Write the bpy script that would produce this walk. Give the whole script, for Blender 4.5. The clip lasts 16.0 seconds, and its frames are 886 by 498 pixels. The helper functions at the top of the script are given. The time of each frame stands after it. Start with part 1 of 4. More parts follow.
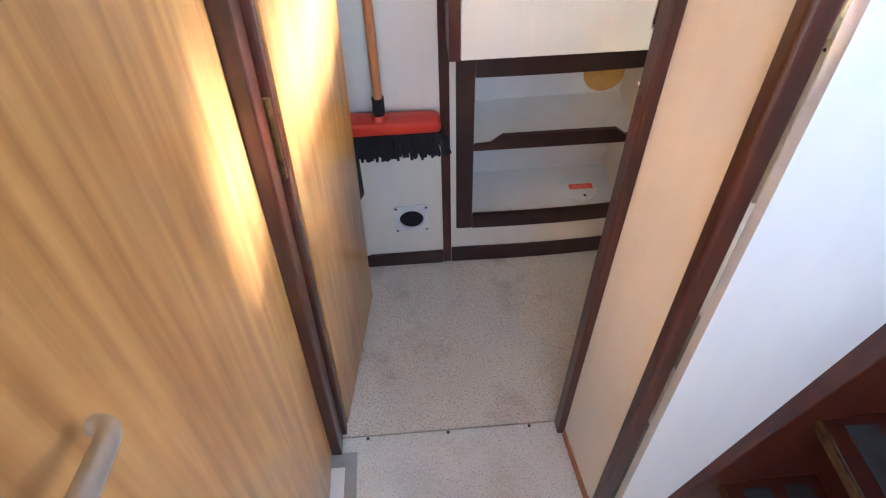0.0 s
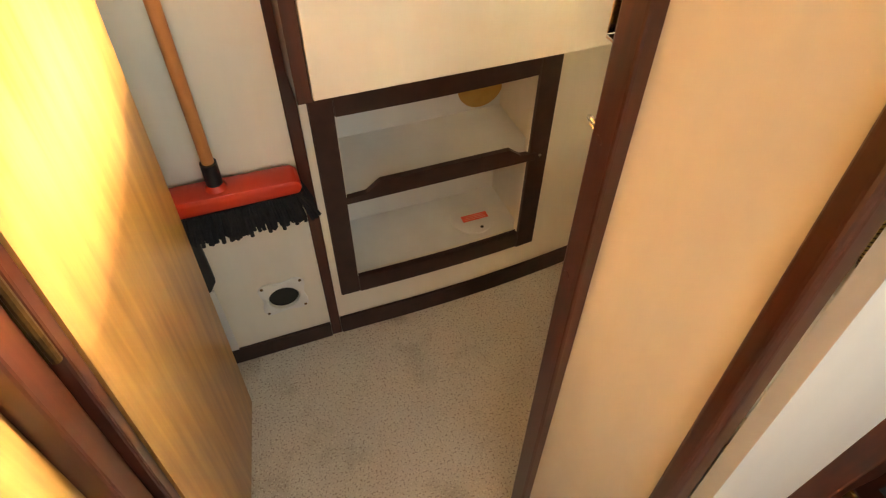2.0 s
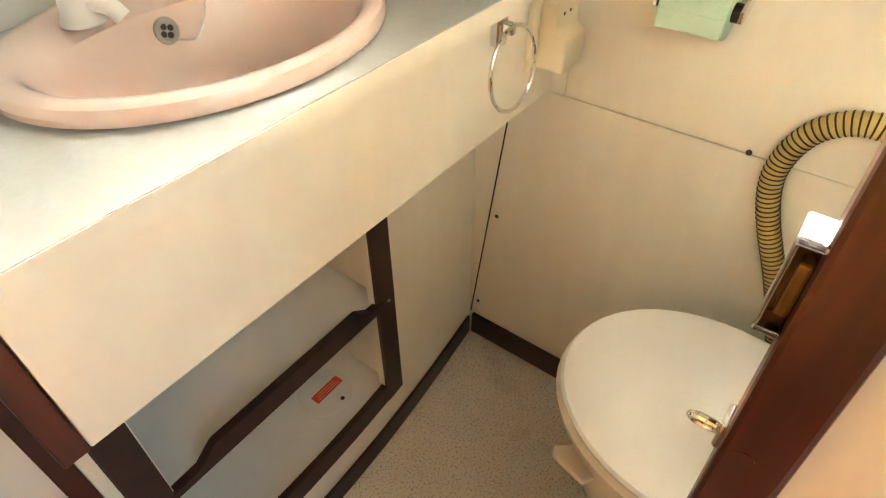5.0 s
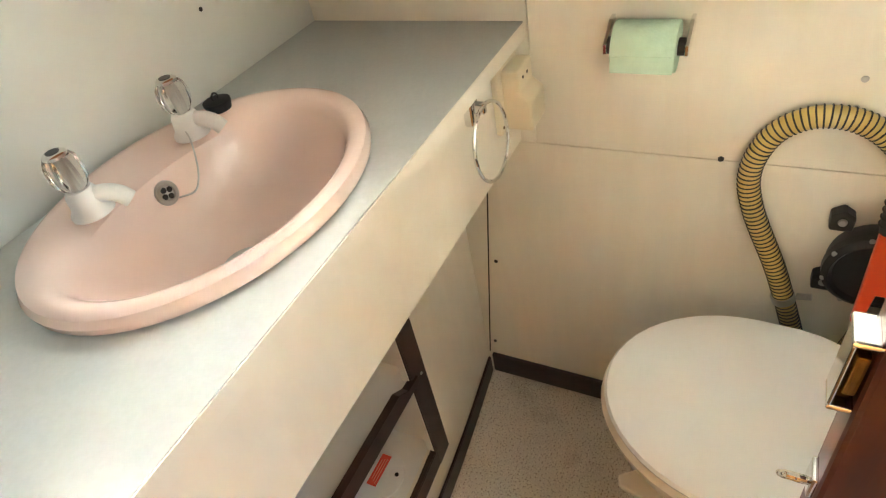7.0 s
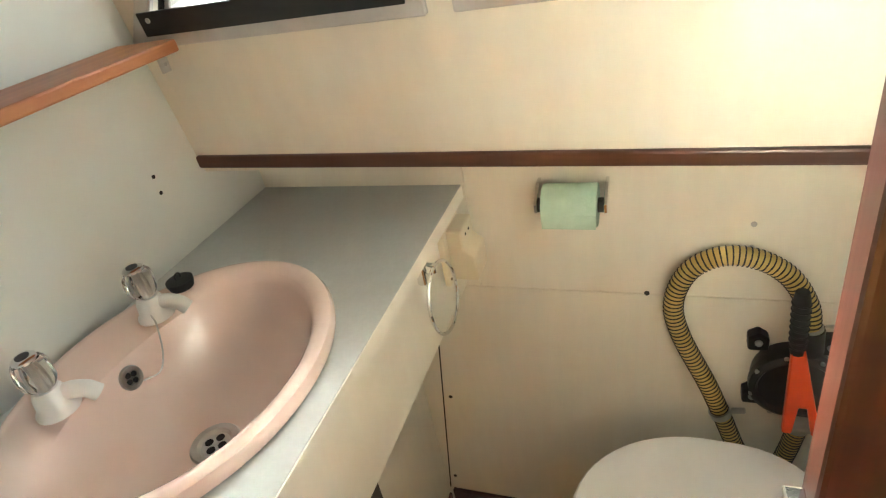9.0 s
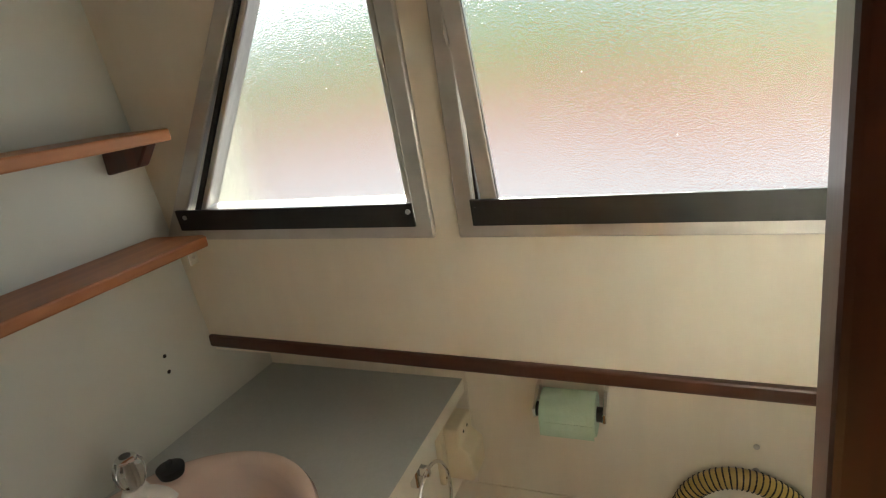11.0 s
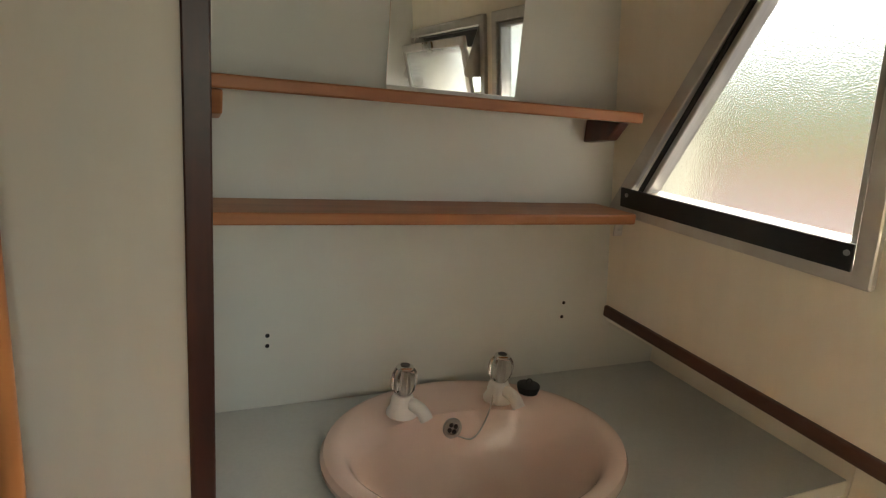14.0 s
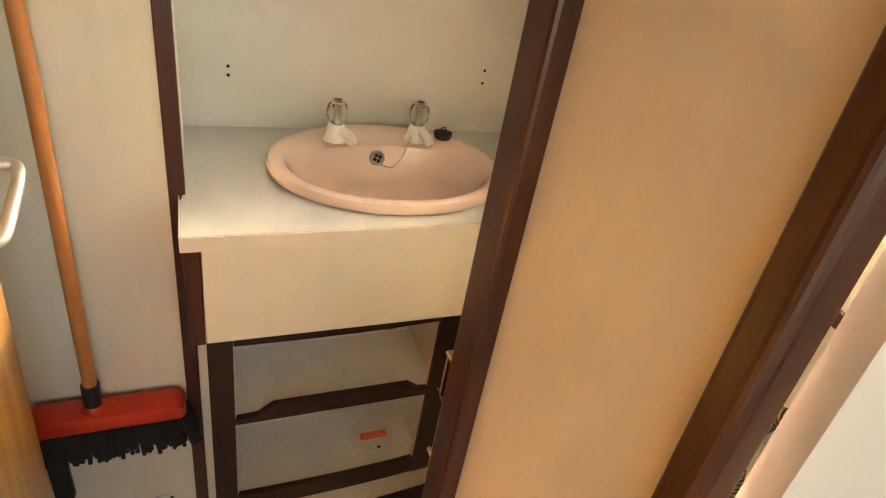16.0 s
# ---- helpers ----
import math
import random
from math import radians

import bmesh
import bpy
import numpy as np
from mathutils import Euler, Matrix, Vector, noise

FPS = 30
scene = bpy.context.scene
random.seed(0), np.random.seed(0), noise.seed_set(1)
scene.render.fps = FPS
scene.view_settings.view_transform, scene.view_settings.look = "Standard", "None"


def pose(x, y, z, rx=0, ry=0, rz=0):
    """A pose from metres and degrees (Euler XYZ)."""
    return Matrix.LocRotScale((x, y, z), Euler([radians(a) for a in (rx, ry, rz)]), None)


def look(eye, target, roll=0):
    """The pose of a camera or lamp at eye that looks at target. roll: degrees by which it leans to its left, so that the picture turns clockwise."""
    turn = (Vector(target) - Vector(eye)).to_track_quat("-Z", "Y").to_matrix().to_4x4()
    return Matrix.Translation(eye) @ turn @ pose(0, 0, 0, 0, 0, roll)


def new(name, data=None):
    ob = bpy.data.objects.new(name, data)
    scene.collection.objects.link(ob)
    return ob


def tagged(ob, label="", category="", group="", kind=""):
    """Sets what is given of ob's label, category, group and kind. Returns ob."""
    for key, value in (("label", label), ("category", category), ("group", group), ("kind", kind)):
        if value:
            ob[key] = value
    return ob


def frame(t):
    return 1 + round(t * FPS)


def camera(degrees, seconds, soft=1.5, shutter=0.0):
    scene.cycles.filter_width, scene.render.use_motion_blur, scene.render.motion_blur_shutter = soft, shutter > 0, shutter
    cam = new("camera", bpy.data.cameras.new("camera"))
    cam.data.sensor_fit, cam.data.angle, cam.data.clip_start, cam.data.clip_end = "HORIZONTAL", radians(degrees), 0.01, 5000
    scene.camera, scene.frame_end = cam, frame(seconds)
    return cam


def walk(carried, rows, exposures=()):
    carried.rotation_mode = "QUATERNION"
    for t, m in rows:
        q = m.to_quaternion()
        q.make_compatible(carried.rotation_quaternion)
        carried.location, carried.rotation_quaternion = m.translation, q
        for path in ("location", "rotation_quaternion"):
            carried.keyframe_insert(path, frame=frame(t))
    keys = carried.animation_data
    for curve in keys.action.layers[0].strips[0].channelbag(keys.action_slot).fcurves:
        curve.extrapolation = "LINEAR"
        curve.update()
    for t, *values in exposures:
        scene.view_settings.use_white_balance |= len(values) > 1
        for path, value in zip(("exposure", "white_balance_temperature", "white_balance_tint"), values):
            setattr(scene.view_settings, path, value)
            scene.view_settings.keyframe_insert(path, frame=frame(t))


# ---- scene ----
cam = camera(74.5, 16.0, 1.2)
PATH = [
    (0, (-1.005, -1.31, 1.481), (-0.929, 0.042, 0.01), -1.6),
    (0.5, (-1.002, -1.249, 1.437), (-0.868, 0.013, -0.109), -0.8),
    (1, (-0.987, -1.198, 1.398), (-0.633, 0.065, -0.112), 4.3),
    (1.5, (-1.015, -1.137, 1.392), (-0.597, 0.138, -0.091), 1.6),
    (2, (-0.99, -0.988, 1.347), (-0.49, 0.289, -0.108), 0.8),
    (2.5, (-0.946, -0.841, 1.293), (-0.404, 0.355, -0.215), -1.4),
    (3, (-0.93, -0.739, 1.282), (-0.256, 0.404, -0.214), 1.8),
    (3.5, (-0.941, -0.668, 1.278), (-0.142, 0.421, -0.197), 1.1),
    (4, (-0.937, -0.644, 1.279), (-0.047, 0.428, -0.156), 1.6),
    (4.5, (-0.906, -0.615, 1.278), (0.204, 0.245, -0.146), 5.3),
    (5, (-0.909, -0.56, 1.319), (0.266, 0.33, -0.033), -0.6),
    (5.2, (-0.901, -0.547, 1.342), (0.228, 0.382, -0.023), -1.9),
    (7.3, (-0.918, -0.493, 1.43), (0.363, 0.32, 0.127), -15.2),
    (7.5, (-0.921, -0.487, 1.443), (0.371, 0.305, 0.137), -16.4),
    (8, (-0.92, -0.477, 1.472), (0.392, 0.288, 0.17), -17.0),
    (8.5, (-0.924, -0.482, 1.49), (0.525, 0.231, 0.31), -13.4),
    (9, (-0.924, -0.487, 1.514), (0.64, 0.194, 0.471), -11.3),
    (9.5, (-0.919, -0.489, 1.548), (0.744, 0.179, 0.66), -10.0),
    (9.7, (-0.917, -0.495, 1.558), (0.779, 0.172, 0.733), -9.8),
    (12, (-0.889, -0.534, 1.636), (0.841, 0.378, 1.216), -3.3),
    (12.5, (-0.885, -0.551, 1.647), (0.676, 0.631, 1.24), -1.0),
    (13, (-0.897, -0.555, 1.646), (0.39, 0.937, 1.304), 0.5),
    (13.5, (-0.907, -0.566, 1.633), (0.112, 1.115, 1.262), 1.7),
    (14, (-0.923, -0.614, 1.554), (-0.134, 1.159, 1.071), 5.0),
    (14.5, (-0.908, -0.698, 1.508), (-0.228, 1.031, 0.769), 9.3),
    (15, (-0.906, -0.755, 1.487), (-0.357, 0.94, 0.579), 10.4),
    (15.5, (-0.907, -0.795, 1.484), (-0.339, 0.875, 0.541), 11.3),
    (16, (-0.885, -0.948, 1.529), (-0.12, 0.585, 0.497), 10.8),
]
EXPOSURES = [(0, 3.8, 5200, 12), (0.8, 3.5, 6000, 11), (1.5, 3.45, 7600, 10), (3, 3.95, 9200, 5), (4.5, 3.8, 8000, 4), (5.2, 3.8, 6600, 4), (7.5, 3.7, 6100, 3),
             (9.5, 3.15, 6000, 1), (12, 1.75, 6400, 6), (13.5, 1.8, 6700, 7), (14.2, 2.15, 6900, 8), (15, 2.75, 7300, 10), (16, 3.15, 8800, 13)]
walk(cam, [(t, look(e, g, r)) for t, e, g, r in PATH], EXPOSURES)

# ---- world and light ----
world = bpy.data.worlds.new("sky")
scene.world = world
world.use_nodes = True
wn = world.node_tree
sky = wn.nodes.new("ShaderNodeTexSky")
sky.sky_type, sky.sun_disc = "NISHITA", False
sky.sun_elevation, sky.sun_rotation = radians(25), radians(70)
wn.links.new(sky.outputs[0], wn.nodes["Background"].inputs[0])
wn.nodes["Background"].inputs[1].default_value = 0.12

sun = new("sun", bpy.data.lights.new("sun", "SUN"))
sun.data.energy, sun.data.angle, sun.data.color = 5.0, radians(9), (1, 0.93, 0.84)
sun.matrix_world = look((9.4, 3.42, 5.86), (0, 0, 1.2))

hatch_light = new("hatch_daylight", bpy.data.lights.new("hatch_daylight", "AREA"))
hatch_light.data.shape, hatch_light.data.size, hatch_light.data.size_y = "RECTANGLE", 0.5, 0.24
hatch_light.data.energy, hatch_light.data.color = 0.20, (0.95, 0.98, 1.0)
hatch_light.matrix_world = look((0.29, -1.2, 1.76), (-1.2, -1.2, 1.2))

# added fill behind the camera to brighten the room, no known source there
passage_fill = new("passage_fill_lamp", bpy.data.lights.new("passage_fill_lamp", "AREA"))
passage_fill.data.shape, passage_fill.data.size, passage_fill.data.size_y = "RECTANGLE", 1.1, 0.6
passage_fill.data.energy, passage_fill.data.color = 0.4, (1.0, 0.97, 0.93)
passage_fill.matrix_world = look((-0.70, -2.315, 1.58), (-0.75, 0.0, 1.1))


# ---- materials ----
def material(name, colour, rough=0.5, metal=0.0, second=None, scale=8.0, stretch=(1, 1, 1), bump=0.0, bump_scale=60.0, detail=4.0,
             coat=0.0, spec=0.5, stain=None, stain_scale=3.0, stain_from=0.58, vary=0.0):
    """Two-scale procedural surface: base colours mixed by noise, broad stains and a fine relief."""
    m = bpy.data.materials.new(name)
    m.use_nodes = True
    nt = m.node_tree
    p = nt.nodes["Principled BSDF"]
    p.inputs["Roughness"].default_value = rough
    p.inputs["Metallic"].default_value = metal
    p.inputs["Coat Weight"].default_value = coat
    p.inputs["Coat Roughness"].default_value = 0.18
    p.inputs["Specular IOR Level"].default_value = spec
    tc = nt.nodes.new("ShaderNodeTexCoord")
    mp = nt.nodes.new("ShaderNodeMapping")
    mp.inputs["Scale"].default_value = stretch
    nt.links.new(tc.outputs["Object"], mp.inputs[0])
    n = nt.nodes.new("ShaderNodeTexNoise")
    n.inputs["Scale"].default_value, n.inputs["Detail"].default_value = scale, detail
    nt.links.new(mp.outputs[0], n.inputs["Vector"])
    ramp = nt.nodes.new("ShaderNodeValToRGB")
    a, b = ramp.color_ramp.elements
    a.position, b.position = 0.32, 0.68
    a.color, b.color = (*colour, 1), (*(second or [c * 0.92 for c in colour]), 1)
    nt.links.new(n.outputs[0], ramp.inputs[0])
    out = ramp.outputs[0]
    if stain:
        s = nt.nodes.new("ShaderNodeTexNoise")
        s.inputs["Scale"].default_value, s.inputs["Detail"].default_value, s.inputs["Roughness"].default_value = stain_scale, 8, 0.65
        nt.links.new(tc.outputs["Object"], s.inputs["Vector"])
        sr = nt.nodes.new("ShaderNodeMapRange")
        sr.inputs[1].default_value, sr.inputs[2].default_value = stain_from, stain_from + 0.16
        nt.links.new(s.outputs[0], sr.inputs[0])
        mix = nt.nodes.new("ShaderNodeMixRGB")
        mix.inputs[2].default_value = (*stain, 1)
        nt.links.new(sr.outputs[0], mix.inputs[0])
        nt.links.new(out, mix.inputs[1])
        out = mix.outputs[0]
    nt.links.new(out, p.inputs["Base Color"])
    if bump:
        bn = nt.nodes.new("ShaderNodeTexNoise")
        bn.inputs["Scale"].default_value, bn.inputs["Detail"].default_value = bump_scale, 3
        nt.links.new(mp.outputs[0], bn.inputs["Vector"])
        bp = nt.nodes.new("ShaderNodeBump")
        bp.inputs["Strength"].default_value, bp.inputs["Distance"].default_value = bump, 0.002
        nt.links.new(bn.outputs[0], bp.inputs["Height"])
        nt.links.new(bp.outputs[0], p.inputs["Normal"])
    return m


def speckled(name, base, dark, light, stain):
    """Vinyl floor with fine speckles and worn stains."""
    m = material(name, base, 0.5, bump=0.25, bump_scale=500, stain=stain, stain_scale=3.2, stain_from=0.53)
    nt = m.node_tree
    p = nt.nodes["Principled BSDF"]
    prev = p.inputs["Base Color"].links[0].from_socket
    tc = nt.nodes["Texture Coordinate"]
    for seed, colour, low in ((210, dark, 0.585), (260, light, 0.60)):
        n = nt.nodes.new("ShaderNodeTexNoise")
        n.inputs["Scale"].default_value, n.inputs["Detail"].default_value = seed, 1.0
        nt.links.new(tc.outputs["Object"], n.inputs["Vector"])
        r = nt.nodes.new("ShaderNodeMapRange")
        r.inputs[1].default_value, r.inputs[2].default_value = low, low + 0.05
        r.inputs[4].default_value = 0.75
        nt.links.new(n.outputs[0], r.inputs[0])
        mix = nt.nodes.new("ShaderNodeMixRGB")
        mix.inputs[2].default_value = (*colour, 1)
        nt.links.new(r.outputs[0], mix.inputs[0])
        nt.links.new(prev, mix.inputs[1])
        prev = mix.outputs[0]
    nt.links.new(prev, p.inputs["Base Color"])
    return m


def veneer(name, a, b, rough=0.3, vertical=2):
    """Straight-grained light wood with pores, the grain along the given axis."""
    st = [14, 14, 14]
    st[vertical] = 0.7
    m = material(name, a, rough, second=b, scale=3.5, stretch=st, detail=7, bump=0.06, bump_scale=14, coat=0.25)
    return m


M_FLOOR = speckled("speckled_vinyl", (0.66, 0.61, 0.53), (0.24, 0.18, 0.13), (0.80, 0.76, 0.68), (0.33, 0.29, 0.24))
M_FLOOR2 = speckled("speckled_vinyl_pale", (0.66, 0.64, 0.60), (0.36, 0.33, 0.30), (0.80, 0.78, 0.75), (0.50, 0.47, 0.43))
M_CREAM = material("cream_laminate", (0.80, 0.755, 0.645), 0.38, second=(0.77, 0.725, 0.615), scale=5, stretch=(6, 6, 1), bump=0.05, bump_scale=120,
                   stain=(0.74, 0.68, 0.555), stain_scale=1.8, stain_from=0.56)
M_WHITE = material("white_laminate", (0.80, 0.79, 0.75), 0.40, second=(0.77, 0.76, 0.72), scale=4, stretch=(5, 5, 1), bump=0.05, bump_scale=120,
                   stain=(0.69, 0.67, 0.61), stain_scale=1.5, stain_from=0.58)
M_PALE = material("pale_grey_laminate", (0.66, 0.67, 0.62), 0.4, second=(0.63, 0.64, 0.59), scale=4, bump=0.04, bump_scale=140,
                  stain=(0.60, 0.60, 0.53), stain_scale=1.6, stain_from=0.57)
M_CEIL = material("ceiling_vinyl", (0.80, 0.78, 0.72), 0.6, bump=0.12, bump_scale=80, stain=(0.66, 0.63, 0.55))
M_TOP = material("grey_worktop_laminate", (0.53, 0.55, 0.53), 0.22, second=(0.51, 0.53, 0.51), scale=180, detail=2, bump=0.05, bump_scale=300,
                 stain=(0.47, 0.48, 0.45), stain_scale=2)
M_MAHOGANY = material("mahogany", (0.040, 0.0085, 0.004), 0.38, second=(0.080, 0.016, 0.006), scale=6, stretch=(9, 9, 0.8), detail=6, bump=0.05,
                      bump_scale=20, coat=0.2, stain=(0.016, 0.006, 0.004), stain_scale=4)
M_MAHOGANY_X = material("mahogany_long", (0.034, 0.008, 0.004), 0.38, second=(0.064, 0.014, 0.006), scale=6, stretch=(0.8, 9, 9), detail=6, bump=0.05,
                        bump_scale=20, coat=0.15, stain=(0.016, 0.006, 0.004), stain_scale=4)
M_MAHOGANY_Y = material("mahogany_rail", (0.055, 0.019, 0.010), 0.34, second=(0.09, 0.032, 0.016), scale=6, stretch=(9, 0.8, 9), detail=6, bump=0.05,
                        bump_scale=20, coat=0.15)
M_DARKFRAME = material("dark_stained_frame", (0.024, 0.0095, 0.0065), 0.42, second=(0.044, 0.016, 0.010), scale=7, stretch=(3, 3, 3), detail=6, bump=0.08, bump_scale=40)
M_VENEER = veneer("oak_veneer", (0.52, 0.27, 0.085), (0.31, 0.135, 0.034))
M_SHELF = material("orange_teak", (0.42, 0.17, 0.06), 0.4, second=(0.30, 0.11, 0.04), scale=5, stretch=(0.8, 10, 10), detail=6, bump=0.08, bump_scale=18,
                   stain=(0.33, 0.17, 0.09), stain_scale=6)
M_HANDLE = material("orange_lacquered_pole", (0.60, 0.24, 0.08), 0.4, second=(0.52, 0.20, 0.065), scale=8, stretch=(8, 8, 0.6))
M_ALU = material("brushed_aluminium", (0.60, 0.58, 0.55), 0.38, 0.75, second=(0.52, 0.50, 0.47), scale=20, stretch=(1, 1, 8), bump=0.04, bump_scale=200)
M_CHROME = material("chrome", (0.80, 0.80, 0.80), 0.09, 1.0, second=(0.74, 0.74, 0.73), scale=12)
M_STEEL = material("dull_steel", (0.55, 0.55, 0.53), 0.3, 1.0, second=(0.42, 0.41, 0.39), scale=30)
M_BRASS = material("tarnished_brass", (0.20, 0.11, 0.03), 0.5, 0.7, second=(0.07, 0.035, 0.012), scale=40, bump=0.15, bump_scale=90, stain=(0.07, 0.04, 0.02), stain_scale=25)
M_BLACK = material("black_plastic", (0.012, 0.012, 0.013), 0.38, second=(0.02, 0.02, 0.021), scale=20, bump=0.05, bump_scale=200)
M_RUBBER = material("black_rubber", (0.010, 0.010, 0.012), 0.6, second=(0.022, 0.022, 0.024), scale=30)
M_BRISTLE = material("black_bristle", (0.006, 0.007, 0.010), 0.7, second=(0.014, 0.014, 0.018), scale=90)
M_RED = material("red_plastic", (0.56, 0.035, 0.014), 0.36, second=(0.50, 0.03, 0.014), scale=10, bump=0.04, bump_scale=90)
M_ORANGE = material("orange_red_plastic", (0.78, 0.075, 0.014), 0.34, second=(0.72, 0.065, 0.014), scale=10)
M_LABEL = material("red_label", (0.68, 0.06, 0.025), 0.45, second=(0.62, 0.05, 0.02), scale=30)
M_LABELTEXT = material("label_print", (0.75, 0.38, 0.28), 0.5)
M_PORCELAIN_PINK = material("pink_porcelain", (0.80, 0.63, 0.55), 0.12, second=(0.785, 0.61, 0.53), scale=4, coat=0.4, stain=(0.76, 0.56, 0.47), stain_scale=3, stain_from=0.62)
M_TOILET = material("white_seat_plastic", (0.85, 0.86, 0.85), 0.18, second=(0.83, 0.84, 0.83), scale=4, coat=0.2)
M_BOWL = material("ivory_porcelain", (0.74, 0.68, 0.57), 0.15, second=(0.72, 0.66, 0.55), scale=4, coat=0.3)
M_IVORY = material("ivory_plastic", (0.74, 0.66, 0.49), 0.35, second=(0.71, 0.63, 0.46), scale=12)
M_WPLASTIC = material("white_plastic", (0.76, 0.75, 0.72), 0.3, second=(0.72, 0.71, 0.68), scale=10, stain=(0.62, 0.60, 0.54), stain_scale=20, stain_from=0.62)
M_PAPER = material("mint_tissue", (0.50, 0.66, 0.52), 0.9, second=(0.46, 0.62, 0.48), scale=60, bump=0.5, bump_scale=140)
M_HOSE = material("amber_hose_wall", (0.58, 0.42, 0.14), 0.28, second=(0.48, 0.34, 0.10), scale=20, coat=0.3)
M_HOLE = material("dark_void", (0.006, 0.006, 0.006), 0.8)
M_YELLOW = material("ochre_pad", (0.62, 0.36, 0.09), 0.7, second=(0.55, 0.30, 0.07), scale=30, bump=0.2, bump_scale=100)
M_TREAD = material("grip_tread", (0.022, 0.024, 0.026), 0.75, second=(0.04, 0.044, 0.046), scale=25, bump=0.4, bump_scale=300)
M_GREY = material("grey_threshold", (0.36, 0.36, 0.36), 0.4, 0.3, second=(0.30, 0.30, 0.30), scale=20)

M_MIRROR = material("mirror_silver", (0.86, 0.88, 0.87), 0.015, 1.0, second=(0.85, 0.87, 0.86), scale=5)


def clear(name, colour, rough, bump_scale=0.0, bump=0.0):
    m = bpy.data.materials.new(name)
    m.use_nodes = True
    nt = m.node_tree
    p = nt.nodes["Principled BSDF"]
    p.inputs["Base Color"].default_value = (*colour, 1)
    p.inputs["Roughness"].default_value = rough
    p.inputs["Transmission Weight"].default_value = 1.0
    p.inputs["IOR"].default_value = 1.45
    if bump:
        tc = nt.nodes.new("ShaderNodeTexCoord")
        v = nt.nodes.new("ShaderNodeTexNoise")
        v.inputs["Scale"].default_value, v.inputs["Detail"].default_value = bump_scale, 2
        nt.links.new(tc.outputs["Object"], v.inputs["Vector"])
        b = nt.nodes.new("ShaderNodeBump")
        b.inputs["Strength"].default_value, b.inputs["Distance"].default_value = bump, 0.004
        nt.links.new(v.outputs[0], b.inputs["Height"])
        nt.links.new(b.outputs[0], p.inputs["Normal"])
    return m


M_FROST = clear("hammered_glass", (0.95, 0.96, 0.95), 0.03, 400, 0.20)
M_CRYSTAL = clear("clear_acrylic", (0.95, 0.95, 0.94), 0.05)

# the distance outside, its daylight put in as emission: pale sky, a green bank, reddish roofs and a light quay
M_OUTSIDE = bpy.data.materials.new("glowing_outside_distance")
M_OUTSIDE.use_nodes = True
nt = M_OUTSIDE.node_tree
nt.nodes.remove(nt.nodes["Principled BSDF"])
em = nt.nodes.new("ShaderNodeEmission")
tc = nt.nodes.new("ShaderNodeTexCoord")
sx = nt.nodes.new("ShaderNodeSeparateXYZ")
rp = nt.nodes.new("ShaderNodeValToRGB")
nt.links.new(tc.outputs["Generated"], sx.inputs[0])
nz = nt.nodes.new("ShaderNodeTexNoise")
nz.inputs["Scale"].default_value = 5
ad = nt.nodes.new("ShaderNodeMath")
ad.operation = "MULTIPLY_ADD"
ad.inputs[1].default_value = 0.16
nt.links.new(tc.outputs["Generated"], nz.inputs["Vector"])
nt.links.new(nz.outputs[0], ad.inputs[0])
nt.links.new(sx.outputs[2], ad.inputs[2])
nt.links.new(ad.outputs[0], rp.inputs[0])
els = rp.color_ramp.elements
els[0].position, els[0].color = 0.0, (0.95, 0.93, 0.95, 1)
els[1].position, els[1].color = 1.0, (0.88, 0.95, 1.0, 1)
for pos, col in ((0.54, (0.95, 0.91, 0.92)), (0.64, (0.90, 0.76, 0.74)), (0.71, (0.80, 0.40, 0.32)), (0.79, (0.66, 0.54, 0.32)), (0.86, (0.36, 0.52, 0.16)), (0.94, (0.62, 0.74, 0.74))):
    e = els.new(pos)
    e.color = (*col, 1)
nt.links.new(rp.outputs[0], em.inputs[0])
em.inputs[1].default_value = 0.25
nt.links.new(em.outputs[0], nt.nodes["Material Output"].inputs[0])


# ---- mesh helpers ----
def finish(name, bm, mat, parent=None, label="", smooth=False, flat_angle=35):
    bmesh.ops.recalc_face_normals(bm, faces=bm.faces)
    me = bpy.data.meshes.new(name)
    bm.to_mesh(me)
    bm.free()
    for one in (mat if isinstance(mat, (list, tuple)) else [mat]):
        me.materials.append(one)
    if smooth:
        for f in me.polygons:
            f.use_smooth = True
        me.set_sharp_from_angle(angle=radians(flat_angle))
    ob = new(name, me)
    if parent is not None:
        ob.parent = parent
    if label:
        ob["label"] = label
    return ob


def part(name, bm, mat, parent, label="", smooth=False):
    return finish(name, bm, mat, parent, label, smooth)


def thing(name, label, category, group=""):
    return tagged(new(name), label, category, group)


def structure(name, bm, mat, label, smooth=False):
    return tagged(finish(name, bm, mat, None, "", smooth), label, "building part", kind="structure")


def box(x0, x1, y0, y1, z0, z1, bevel=0.0, bm=None, seg=2):
    b = bmesh.new()
    vs = [b.verts.new((x, y, z)) for x in (x0, x1) for y in (y0, y1) for z in (z0, z1)]
    for f in ((0, 1, 3, 2), (4, 6, 7, 5), (0, 4, 5, 1), (2, 3, 7, 6), (0, 2, 6, 4), (1, 5, 7, 3)):
        b.faces.new([vs[i] for i in f])
    if bevel:
        bmesh.ops.bevel(b, geom=b.edges[:], offset=bevel, segments=seg, affect="EDGES", profile=0.5)
    return merge(bm, b)


def merge(bm, b):
    if bm is None:
        return b
    me = bpy.data.meshes.new("tmp")
    b.to_mesh(me)
    b.free()
    bm.from_mesh(me)
    bpy.data.meshes.remove(me)
    return bm


